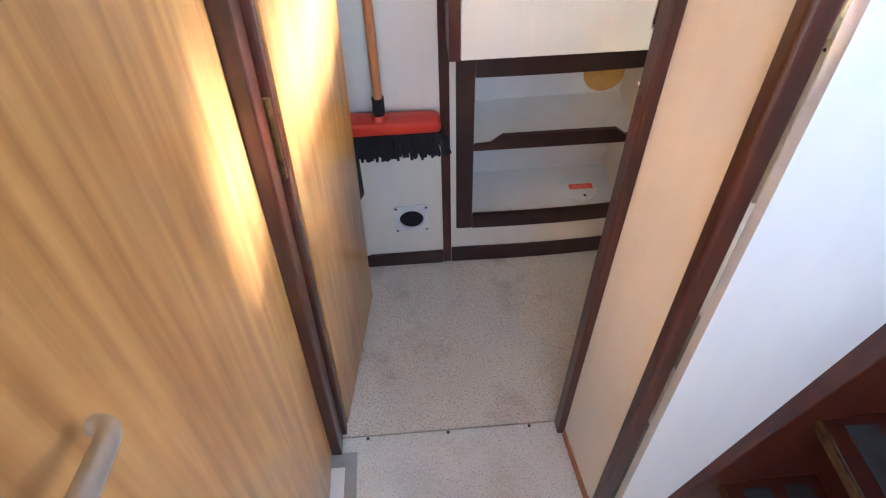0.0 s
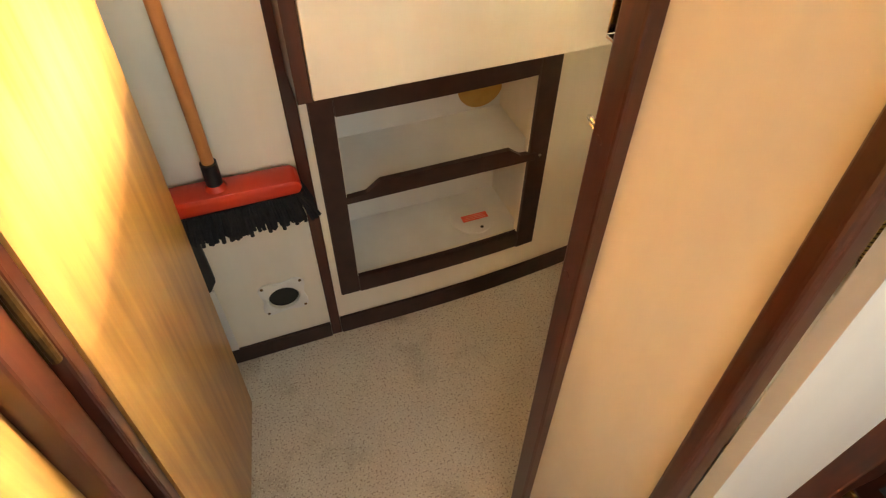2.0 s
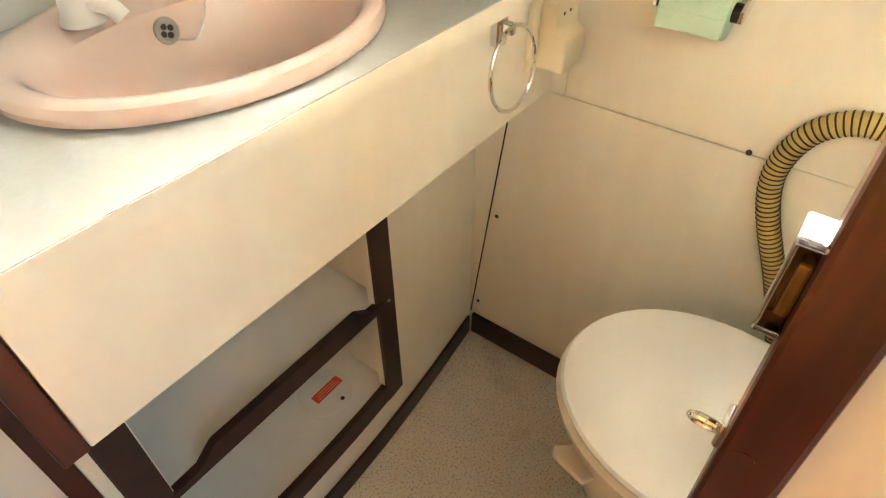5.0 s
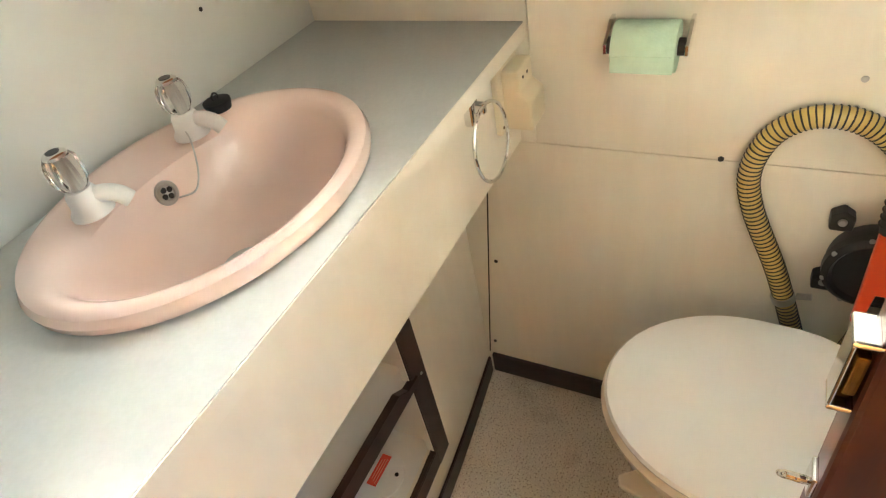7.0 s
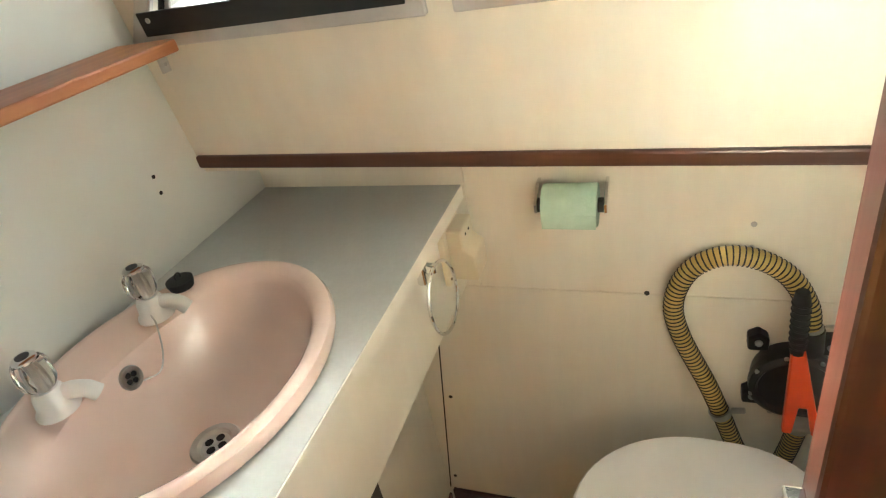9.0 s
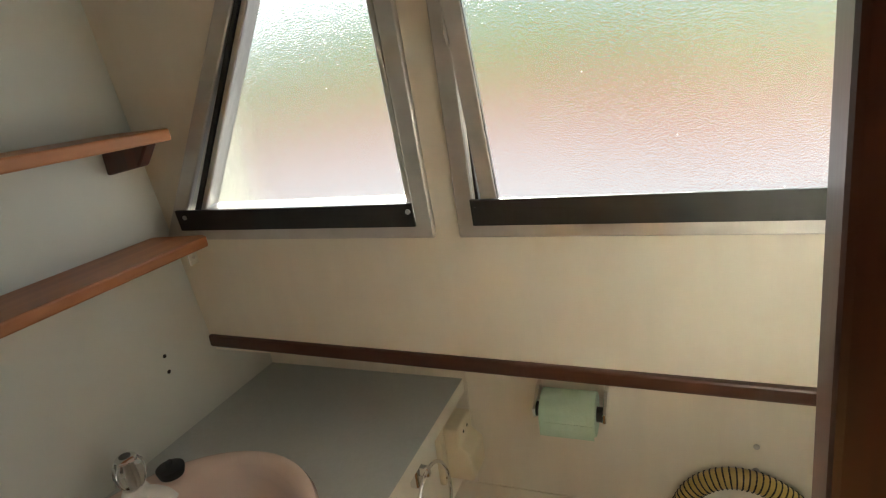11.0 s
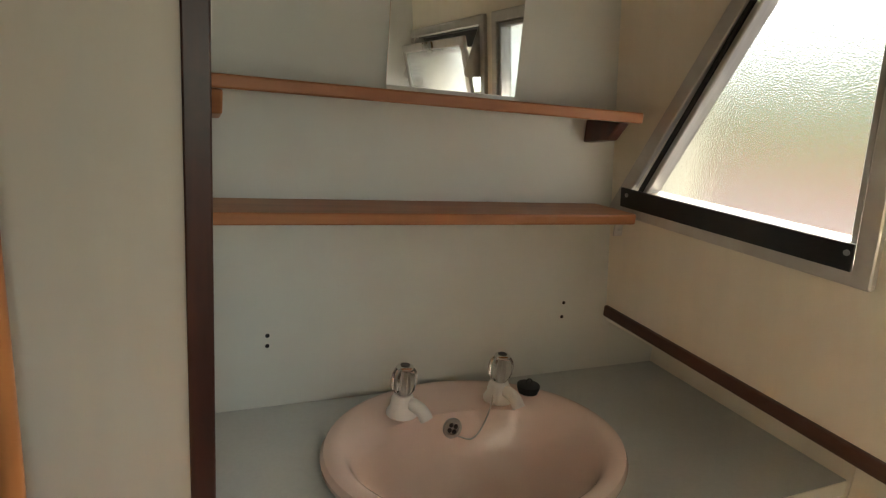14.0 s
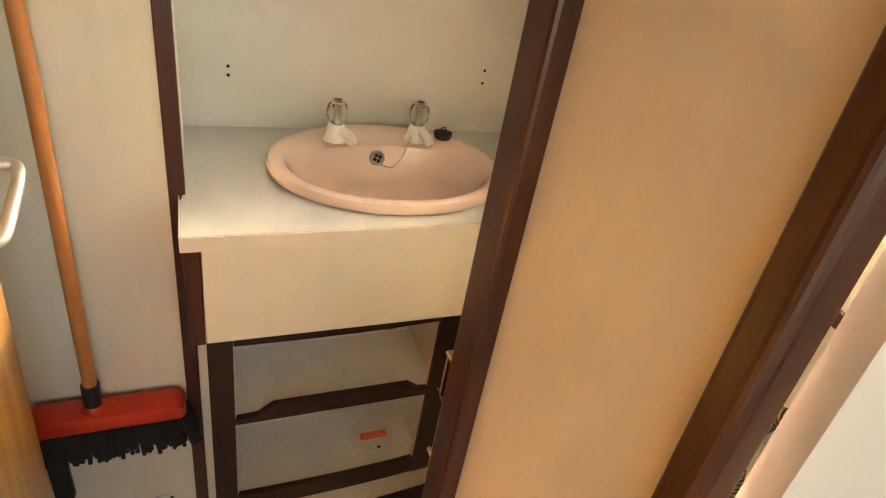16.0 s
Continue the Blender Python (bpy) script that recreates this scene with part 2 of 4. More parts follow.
def prism(outline, axis, lo, hi, bevel=0.0, bm=None):
    """A flat outline pushed along an axis; the outline's two numbers are the other two axes in order."""
    b = bmesh.new()

    def at(p, v):
        q = list(p)
        q.insert("xyz".index(axis), v)
        return b.verts.new(q)
    a = [at(p, lo) for p in outline]
    c = [at(p, hi) for p in outline]
    n = len(outline)
    b.faces.new(a)
    b.faces.new(c[::-1])
    for i in range(n):
        b.faces.new((a[i], c[i], c[(i + 1) % n], a[(i + 1) % n]))
    if bevel:
        bmesh.ops.recalc_face_normals(b, faces=b.faces)
        bmesh.ops.bevel(b, geom=b.edges[:], offset=bevel, segments=2, affect="EDGES", profile=0.5)
    return merge(bm, b)


def lathe(profile, m=None, n=24, bm=None, sx=1.0, sy=1.0):
    """Turns (radius, z) round z; m places it."""
    b = bmesh.new()
    rings = []
    for r, z in profile:
        if r < 1e-5:
            rings.append([b.verts.new((0, 0, z))])
        else:
            rings.append([b.verts.new((r * sx * math.cos(2 * math.pi * i / n), r * sy * math.sin(2 * math.pi * i / n), z)) for i in range(n)])
    for p, q in zip(rings, rings[1:]):
        for i in range(n):
            j = (i + 1) % n
            f = [p[i % len(p)], p[j % len(p)], q[j % len(q)], q[i % len(q)]]
            f = list(dict.fromkeys(f))
            if len(f) > 2:
                b.faces.new(f)
    for ring in (rings[0], rings[-1]):
        if len(ring) > 2:
            b.faces.new(ring)
    if m is not None:
        b.transform(m)
    return merge(bm, b)


def tube(points, radius, n=12, bm=None, closed=False, radii=None):
    """A round bar along points."""
    b = bmesh.new()
    pts = [Vector(p) for p in points]
    rings = []
    up = Vector((0, 0, 1))
    k = len(pts)
    for i, p in enumerate(pts):
        a = pts[(i - 1) % k] if closed or i else p
        c = pts[(i + 1) % k] if closed or i < k - 1 else p
        d = (c - a).normalized()
        u = d.cross(up if abs(d.z) < 0.95 else Vector((1, 0, 0))).normalized()
        if rings and u.dot(last) < 0:
            u = -u
        last = u
        v = d.cross(u)
        r = radii[i] if radii else radius
        rings.append([b.verts.new(p + r * (u * math.cos(2 * math.pi * j / n) + v * math.sin(2 * math.pi * j / n))) for j in range(n)])
    pairs = list(zip(rings, rings[1:])) + ([(rings[-1], rings[0])] if closed else [])
    for p, q in pairs:
        for j in range(n):
            b.faces.new((p[j], p[(j + 1) % n], q[(j + 1) % n], q[j]))
    if not closed:
        b.faces.new(rings[0])
        b.faces.new(rings[-1])
    return merge(bm, b)


def spline(points, per=8):
    """Catmull-Rom through points."""
    p = [Vector(q) for q in points]
    p = [2 * p[0] - p[1]] + p + [2 * p[-1] - p[-2]]
    out = []
    for i in range(1, len(p) - 2):
        for s in range(per):
            t = s / per
            out.append(0.5 * ((2 * p[i]) + (p[i + 1] - p[i - 1]) * t + (2 * p[i - 1] - 5 * p[i] + 4 * p[i + 1] - p[i + 2]) * t * t
                              + (3 * p[i] - p[i - 1] - 3 * p[i + 1] + p[i + 2]) * t ** 3))
    return out + [p[-2]]


def turn_to(origin, axis):
    """Places a lathe so that its z runs along axis from origin."""
    return Matrix.Translation(origin) @ Vector(axis).to_track_quat("Z", "Y").to_matrix().to_4x4()


# ---- setting ----
CEIL = 1.96
BACK, TOP, FRONT = 0.302, 1.036, -0.140


def leaning(b, k=0.040):
    """The port side of the doorway leans into the passage towards the top."""
    for v in b.verts:
        v.co.x += k * v.co.z
    return b


def raked(b, k=0.037):
    """The starboard side of the doorway rakes forward towards the top."""
    for v in b.verts:
        v.co.x += 0.004 * v.co.z
        v.co.y += k * v.co.z
    return b


def wx(z):
    """The inner face of the leaning upper side wall."""
    return -0.131 - (z - 1.16) * 0.130


structure("floor_room", box(-1.32, 0.05, -0.606, 0.35, -0.03, 0.0), M_FLOOR, "speckled beige vinyl floor with worn grey stains")
structure("floor_passage", box(-1.32, 0.6, -2.3, -0.610, -0.03, 0.0), M_FLOOR2, "pale speckled vinyl floor of the passage")
structure("subfloor", box(-1.34, 0.6, -2.3, 0.35, -0.06, -0.034), M_HOLE, "dark boards beneath the floor joint")

structure("ceiling", box(-1.40, 0.62, -2.36, 0.40, CEIL, CEIL + 0.04), M_CEIL, "off-white ceiling")
structure("wall_back", box(-0.905, 0.06, BACK, BACK + 0.03, 0.0, CEIL), M_PALE, "pale grey laminate wall behind the basin")
structure("wall_alcove_side", box(-0.926, -0.905, 0.022, BACK + 0.03, 0.0, CEIL), M_WHITE, "white side of the basin alcove")
structure("wall_vent_panel", box(-1.30, -0.927, 0.0, 0.02, 0.0, CEIL), M_CREAM, "cream laminate panel with a round vent")
structure("wall_left", box(-1.34, -1.30, -0.55, 0.03, 0.0, CEIL), M_WHITE, "white wall behind the open door")

# side of the hull: lower panels with dark joints, a ledge, and a leaning upper wall with two window openings
structure("wall_side_backing", box(0.021, 0.045, -0.90, BACK, 0.0, 1.142), M_HOLE, "dark backing behind the panel joints")
structure("wall_side_lower", box(0.015, 0.021, -0.86, 0.06, 0.0, 0.795), M_CREAM, "cream laminate lower side panel")
structure("wall_side_middle", box(0.015, 0.021, -0.86, -0.148, 0.7975, 1.142), M_CREAM, "cream laminate side panel behind the paper roll")
structure("wall_side_counter", box(0.015, 0.021, -0.146, BACK, 0.7975, 1.142), M_CREAM, "cream laminate upstand beside the worktop")
structure("wall_side_ledge", box(-0.127, 0.045, -0.90, BACK, 1.142, 1.147), M_CREAM, "underside of the side ledge")

SMALL = [(0.256, 1.402), (-0.174, 1.402), (-0.176, 1.763), (-0.002, 1.763)]
LARGE = [(-0.264, 1.402), (-0.800, 1.402), (-0.800, 1.763), (-0.272, 1.763)]


def side_wall():
    """The leaning wall as a slab with two openings cut through."""
    b = bmesh.new()
    zs = [1.147, 1.402, 1.763, CEIL]
    y_lo, y_hi = -0.90, BACK
    outer = 0.03

    def slab(poly):
        v0 = [b.verts.new((wx(z), y, z)) for y, z in poly]
        v1 = [b.verts.new((wx(z) + outer, y, z)) for y, z in poly]
        b.faces.new(v0)
        b.faces.new(v1[::-1])
        for i in range(len(poly)):
            j = (i + 1) % len(poly)
            b.faces.new((v0[i], v1[i], v1[j], v0[j]))
    slab([(y_lo, zs[0]), (y_hi, zs[0]), (y_hi, zs[1]), (y_lo, zs[1])])
    slab([(y_lo, zs[2]), (y_hi, zs[2]), (y_hi, zs[3]), (y_lo, zs[3])])
    slab([(y_hi, zs[1]), (y_hi, zs[2]), (SMALL[3][0], zs[2]), (SMALL[0][0], zs[1])])
    slab([(SMALL[1][0], zs[1]), (SMALL[2][0], zs[2]), (LARGE[3][0], zs[2]), (LARGE[0][0], zs[1])])
    slab([(LARGE[1][0], zs[1]), (LARGE[2][0], zs[2]), (y_lo, zs[2]), (y_lo, zs[1])])
    return b


structure("wall_side_upper", side_wall(), M_CREAM, "cream upper side wall leaning inwards")
rail_bm = box(wx(1.14) - 0.012, wx(1.14) + 0.004, -0.834, BACK - 0.001, 1.154, 1.178, 0.004)
for v in rail_bm.verts:
    v.co.z += (v.co.y - BACK) * 0.021
structure("rail", rail_bm, M_MAHOGANY_Y, "dark mahogany rail along the side wall")

joint_bm = box(0.0120, 0.0148, 0.0405, 0.0430, 0.076, 0.795)
for v in joint_bm.verts:
    v.co.y -= 0.115 * (v.co.z - 0.076)
structure("trim_joint", joint_bm, M_HOLE, "dark open joint where the cabinet meets the side wall")

# bulkhead between toilet and stairs, and the short wall with the door post
structure("wall_bulkhead", raked(box(-0.612, 0.03, -0.892, -0.872, 0.0, CEIL)), M_WHITE, "white bulkhead beside the stairs")
structure("wall_stub", raked(prism([(-0.660, -0.6455), (-0.640, -0.8445), (-0.624, -0.8445), (-0.644, -0.6455)], "z", 0.0, CEIL)), M_CREAM, "cream laminate panel beside the doorway")
structure("trim_corner", raked(prism([(-0.642, -0.845), (-0.650, -0.850), (-0.650, -0.868), (-0.644, -0.874), (-0.619, -0.874), (-0.619, -0.845)], "z", 0.0, CEIL, 0.003)),
          M_MAHOGANY, "dark mahogany corner trim")
structure("post_right", raked(box(-0.677, -0.645, -0.645, -0.606, 0.0, CEIL, 0.004), 0.022), M_MAHOGANY, "dark mahogany door post")
structure("post_left", leaning(box(-1.281, -1.247, -0.655, -0.606, 0.0, CEIL, 0.004)), M_MAHOGANY, "dark mahogany door post")
structure("post_left_stop", leaning(box(-1.270, -1.236, -0.600, -0.573, 0.0, CEIL, 0.004)), M_MAHOGANY, "dark mahogany hinge post")
structure("wall_left_stub", leaning(box(-1.40, -1.2715, -0.605, -0.56, 0.0, CEIL)), M_WHITE, "wall behind the hinge post")
structure("trim_panel_edge", box(-0.930, -0.904, -0.006, 0.021, 0.0, CEIL, 0.002), M_MAHOGANY, "dark mahogany edge strip of the panel")
structure("baseboard_panel", box(-1.295, -0.931, -0.010, -0.0005, 0.0, 0.055, 0.002), M_DARKFRAME, "dark baseboard under the vent panel")
structure("baseboard_side", box(0.003, 0.0145, -0.834, 0.033, 0.0, 0.075, 0.003), M_DARKFRAME, "dark baseboard on the side wall")
structure("baseboard_stub", prism([(-0.6645, -0.648), (-0.6450, -0.842), (-0.6405, -0.842), (-0.6603, -0.648)], "z", 0.0, 0.03), M_SHELF, "orange wooden trim along the passage wall")

# walls added to close the passage round the camera; the end opening holds the fill lamp
structure("wall_passage_left", box(-1.42, -1.36, -2.34, -0.645, 0.0, CEIL), M_WHITE, "passage wall")
structure("wall_passage_back", box(-1.42, 0.60, -2.34, -2.30, 0.0, 1.26), M_WHITE, "added passage end wall below the fill lamp opening")
structure("wall_passage_lintel", box(-1.42, 0.60, -2.34, -2.30, 1.90, CEIL), M_WHITE, "added passage end wall above the fill lamp opening")
structure("wall_passage_pier", box(-0.12, 0.60, -2.34, -2.30, 1.26, 1.90), M_WHITE, "added pier beside the fill lamp opening")
structure("wall_passage_pier_port", box(-1.42, -1.28, -2.34, -2.30, 1.26, 1.90), M_WHITE, "added pier beside the fill lamp opening")
structure("wall_hatch_low", box(0.30, 0.34, -2.30, -0.856, 0.0, 1.62), M_WHITE, "wall under the hatch")
structure("wall_hatch_high", box(0.30, 0.34, -2.30, -0.86, 1.90, CEIL), M_WHITE, "wall above the hatch")
structure("wall_hatch_side", box(0.30, 0.34, -2.30, -1.50, 1.62, 1.90), M_WHITE, "wall beside the hatch")


# ---- windows ----
def side_pose():
    """Window coordinates: u along y, v up the leaning wall, w into the room."""
    lean = math.atan(0.130)
    base = Vector((wx(1.400), 0, 1.400))
    up = Vector((-math.sin(lean), 0, math.cos(lean)))
    inward = Vector((-math.cos(lean), 0, -math.sin(lean)))
    y = Vector((0, 1, 0))
    m = Matrix((y, up, inward)).transposed().to_4x4()
    m.translation = base
    return m


SIDE = side_pose()


def ring_frame(poly, width, w0, w1, bevel=0.002):
    """Bars round a polygon, outside it by width, in window coordinates (u, v)."""
    b = bmesh.new()
    n = len(poly)
    pts = [Vector(p) for p in poly]
    c = sum(pts, Vector((0, 0))) / n
    off = []
    for i in range(n):
        p, q, r = pts[i - 1], pts[i], pts[(i + 1) % n]
        d0, d1 = (q - p).normalized(), (r - q).normalized()
        n0, n1 = Vector((d0.y, -d0.x)), Vector((d1.y, -d1.x))
        if n0.dot(q - c) < 0:
            n0 = -n0
        if n1.dot(q - c) < 0:
            n1 = -n1
        off.append(q + (n0 + n1) * (width / (1 + n0.dot(n1))))
    vs = []
    for i in range(n):
        vs.append([b.verts.new((*pts[i], w0)), b.verts.new((*off[i], w0)), b.verts.new((*off[i], w1)), b.verts.new((*pts[i], w1))])
    for i in range(n):
        a, d = vs[i], vs[(i + 1) % n]
        for k in range(4):
            b.faces.new((a[k], a[(k + 1) % 4], d[(k + 1) % 4], d[k]))
    bmesh.ops.recalc_face_normals(b, faces=b.faces)
    if bevel:
        bmesh.ops.bevel(b, geom=[e for e in b.edges], offset=bevel, segments=1, affect="EDGES")
    return b


def local(poly):
    k = math.sqrt(1 + 0.130 ** 2)
    return [(y, (z - 1.400) * k) for y, z in poly]


window_1 = tagged(new("window_1"), "small slanted window of hammered glass in an aluminium frame", "window", kind="structure")
window_1.matrix_world = SIDE
sm = local(SMALL)
part("window_frame", ring_frame(sm, 0.026, -0.002, 0.010), M_ALU, window_1, "dull aluminium frame")
part("inner_frame", ring_frame([(0.200, 0.030), (-0.163, 0.030), (-0.163, 0.354), (-0.014, 0.354)], 0.010, -0.03, 0.004), M_ALU, window_1)
part("track", box(-0.176, 0.258, -0.004, 0.032, 0.0105, 0.0150, 0.001), M_BLACK, window_1, "black sliding track")
bmx = box(0.0, 0.008, 0.02, 0.355, -0.020, 0.0065)
for v in bmx.verts:
    v.co.x += 0.233 - v.co.y * 0.66
part("runner", bmx, M_BLACK, window_1, "dark weather strip")
pane = part("pane", prism([(0.222, 0.006), (-0.170, 0.006), (-0.170, 0.360), (-0.010, 0.360)], "z", -0.024, -0.020), M_FROST, window_1, "obscured hammered glass pane")
pane.visible_shadow = False
for u in (-0.169, 0.240):
    part("screw", lathe([(0.0, 0.0), (0.004, 0.0), (0.004, 0.0018), (0.0, 0.0026)], Matrix.Translation((u, 0.020, 0.0150)), 10), M_STEEL, window_1)

window_2 = tagged(new("window_2"), "wide hopper window of hammered glass, tilted open inwards", "window", kind="structure")
window_2.matrix_world = SIDE
lg = local(LARGE)
part("window_frame", ring_frame(lg, 0.026, -0.002, 0.010), M_ALU, window_2, "dull aluminium frame")
part("lining", ring_frame([(-0.270, 0.002), (-0.768, 0.002), (-0.768, 0.362), (-0.262, 0.362)], 0.006, -0.032, -0.003, 0), M_BLACK, window_2, "black rubber lining")
part("track", box(-0.796, -0.262, -0.004, 0.034, 0.0105, 0.0150, 0.001), M_BLACK, window_2, "black bottom track")
sash = part("sash", ring_frame([(-0.300, 0.016), (-0.742, 0.016), (-0.742, 0.312), (-0.300, 0.312)], 0.024, 0.0, 0.012, 0.002), M_ALU, window_2, "aluminium sash tilted inwards")
TILT = pose(0, 0.010, -0.006, 9, 0, 0)
sash.matrix_local = TILT
p2 = part("pane", box(-0.746, -0.296, 0.010, 0.316, 0.004, 0.008), M_FROST, sash, "obscured hammered glass pane")
p2.visible_shadow = False
part("gasket", box(-0.300, -0.2955, 0.016, 0.312, 0.008, 0.0105), M_BLACK, sash)
part("header", box(-0.768, -0.262, 0.318, 0.362, -0.030, -0.022), M_BLACK, window_2, "black upper gap seal")
catch = part("catch", box(-0.567, -0.486, 0.315, 0.335, 0.012, 0.017, 0.003), M_BRASS, sash, "worn catch plate")
for u in (-0.497, -0.534):
    part("knob", lathe([(0.0, 0), (0.009, 0), (0.009, 0.006), (0.006, 0.009), (0.0, 0.009)], Matrix.Translation((u, 0.325, 0.017)), 16), M_STEEL, catch)
part("lever", prism([(-0.484, 0.310), (-0.520, 0.322), (-0.542, 0.319), (-0.520, 0.313), (-0.490, 0.301)], "z", 0.018, 0.022, 0.001), M_CHROME, catch)
for u in (-0.276, -0.762):
    stay = part("stay", prism([(0.235, -0.030), (0.365, -0.030), (0.365, 0.008), (0.250, 0.056), (0.235, 0.050)], "x", u - 0.001, u + 0.001), M_ALU, window_2, "aluminium side stay")
for u in (-0.262, -0.768):
    part("screw", lathe([(0.0, 0.0), (0.004, 0.0), (0.004, 0.0018), (0.0, 0.0026)], Matrix.Translation((u + (0.006 if u < -0.5 else -0.006), 0.024, 0.0125)), 10), M_STEEL, window_2)

# glowing sheet that stands in for the daylit view
tagged(finish("backdrop", box(20.0, 20.2, -30, 45, -12, 6), M_OUTSIDE), "self-glowing backdrop of a blurred bank and sky outside the windows", "backdrop", kind="structure")


# ---- vanity ----
def lower_front(x):
    """The lower front panel bulges slightly towards the room before it meets the side wall."""
    return 0.045 * max(0, (x + 0.9)) / 0.9 - 0.021 * math.sin(math.pi * min(1, max(0, (x + 0.893) / 0.893)))


def bowed(x0, x1, z0, z1, depth, proud=0.0, bevel=0.0, bm=None):
    b = bmesh.new()
    n = max(1, int((x1 - x0) / 0.06))
    rows = []
    for i in range(n + 1):
        x = x0 + (x1 - x0) * i / n
        y = lower_front(x) - proud
        rows.append([b.verts.new((x, y, z0)), b.verts.new((x, y, z1)), b.verts.new((x, y + depth, z1)), b.verts.new((x, y + depth, z0))])
    for p, q in zip(rows, rows[1:]):
        for k in range(4):
            b.faces.new((p[k], q[k], q[(k + 1) % 4], p[(k + 1) % 4]))
    b.faces.new(rows[0])
    b.faces.new(rows[-1][::-1])
    if bevel:
        bmesh.ops.recalc_face_normals(b, faces=b.faces)
        bmesh.ops.bevel(b, geom=[e for e in b.edges if e.calc_face_angle(0) > 0.7], offset=bevel, segments=2, affect="EDGES")
    return merge(bm, b)


OX0, OX1, OZ0, OZ1 = -0.838, -0.383, 0.209, 0.690
vanity = thing("vanity_cabinet", "cream laminate vanity cabinet with an open dark-framed niche", "cabinet")
bm = bowed(-0.903, OX0 + 0.002, 0.0, 0.80, 0.016)
bowed(OX1 - 0.002, 0.014, 0.0, 0.80, 0.016, bm=bm)
bowed(OX0 + 0.002, OX1 - 0.002, 0.0, OZ0 - 0.002, 0.016, bm=bm)
bowed(OX0 + 0.002, OX1 - 0.002, OZ1 + 0.002, 0.80, 0.016, bm=bm)
part("front_panel", bm, M_CREAM, vanity)
part("fascia", box(-0.886, 0.0135, -0.118, -0.102, 0.803, 1.008, 0.002), M_CREAM, vanity, "cream apron under the worktop")
part("fascia_bottom", box(-0.884, 0.013, -0.101, 0.030, 0.804, 0.814), M_CREAM, vanity)
part("end_panel", box(-0.913, -0.8875, -0.118, -0.007, 0.801, 1.0085, 0.002), M_MAHOGANY, vanity, "dark mahogany end panel")
part("niche_frame", bowed(-0.887, OX0, 0.154, 0.79, 0.016, 0.007, 0.002), M_DARKFRAME, vanity, "dark stained frame")
part("niche_frame", bowed(OX1, -0.328, 0.148, 0.79, 0.016, 0.007, 0.002), M_DARKFRAME, vanity, "dark stained frame")
part("niche_frame", bowed(OX0 + 0.0005, OX1 - 0.0005, 0.152, OZ0, 0.016, 0.007, 0.002), M_DARKFRAME, vanity, "dark stained frame")
part("niche_frame", bowed(OX0 + 0.0005, OX1 - 0.0005, OZ1, 0.79, 0.016, 0.007, 0.002), M_DARKFRAME, vanity, "dark stained frame")
part("niche_back", box(-0.86, -0.345, 0.225, 0.235, 0.178, 0.795), M_WHITE, vanity)
part("niche_side", box(-0.870, -0.860, 0.028, 0.2245, 0.178, 0.795), M_WHITE, vanity)
part("niche_side", box(-0.358, -0.346, 0.028, 0.2245, 0.178, 0.795), M_CREAM, vanity)
part("niche_floor", box(-0.8595, -0.3585, 0.012, 0.2245, 0.178, 0.189), M_WHITE, vanity)
part("niche_top", box(-0.8595, -0.3585, 0.028, 0.2245, 0.780, 0.790), M_WHITE, vanity)
part("shelf_board", box(-0.8595, -0.3585, 0.012, 0.2245, 0.464, 0.475), M_WHITE, vanity)
lip = part("shelf_lip", prism([(-0.845, 0.458), (-0.366, 0.458), (-0.366, 0.478), (-0.406, 0.481), (-0.436, 0.504), (-0.756, 0.504), (-0.790, 0.478), (-0.845, 0.475)], "y", -0.006, 0.010, 0.0015),
           M_DARKFRAME, vanity, "dark shaped shelf lip")
part("baseboard", bowed(-0.903, 0.002, 0.0, 0.066, 0.008, 0.009, 0.002), M_DARKFRAME, vanity, "dark baseboard")
part("screw", lathe([(0, 0), (0.004, 0), (0.003, 0.002), (0, 0.0025)], turn_to((-0.354, -0.0045, 0.47), (0, -1, 0)), 10), M_STEEL, vanity)

cover = thing("inspection_cover", "white round inspection cover with a red label on the niche floor", "cover")
part("disc", lathe([(0, 0.0), (0.062, 0.0), (0.062, 0.003), (0.056, 0.006), (0, 0.006)], Matrix.Translation((-0.472, 0.110, 0.189)), 40), M_WPLASTIC, cover, smooth=True)
lab = part("label", box(-0.503, -0.426, 0.098, 0.122, 0.1952, 0.1958), M_LABEL, cover, "red printed label")
for k in range(3):
    part("print_line", box(-0.497 + 0.004 * k, -0.434 - 0.003 * k, 0.103 + 0.006 * k, 0.1045 + 0.006 * k, 0.1959, 0.1961), M_LABELTEXT, lab)
part("finger_hole", lathe([(0, 0), (0.005, 0), (0.005, 0.0008), (0, 0.0008)], Matrix.Translation((-0.460, 0.066, 0.1948)), 12), M_HOLE, cover)
pad = tagged(finish("ochre_disc", lathe([(0, 0), (0.064, 0), (0.064, 0.003), (0, 0.003)], turn_to((-0.418, 0.2245, 0.547), (0, -1, 0)), 36), M_YELLOW), "ochre round disc stuck on the niche back", "disc")

# basin cut-out is filled by the basin itself: the worktop is an outline with an oval hole
BX, BY, BA, BB = -0.521, 0.090, 0.242, 0.197


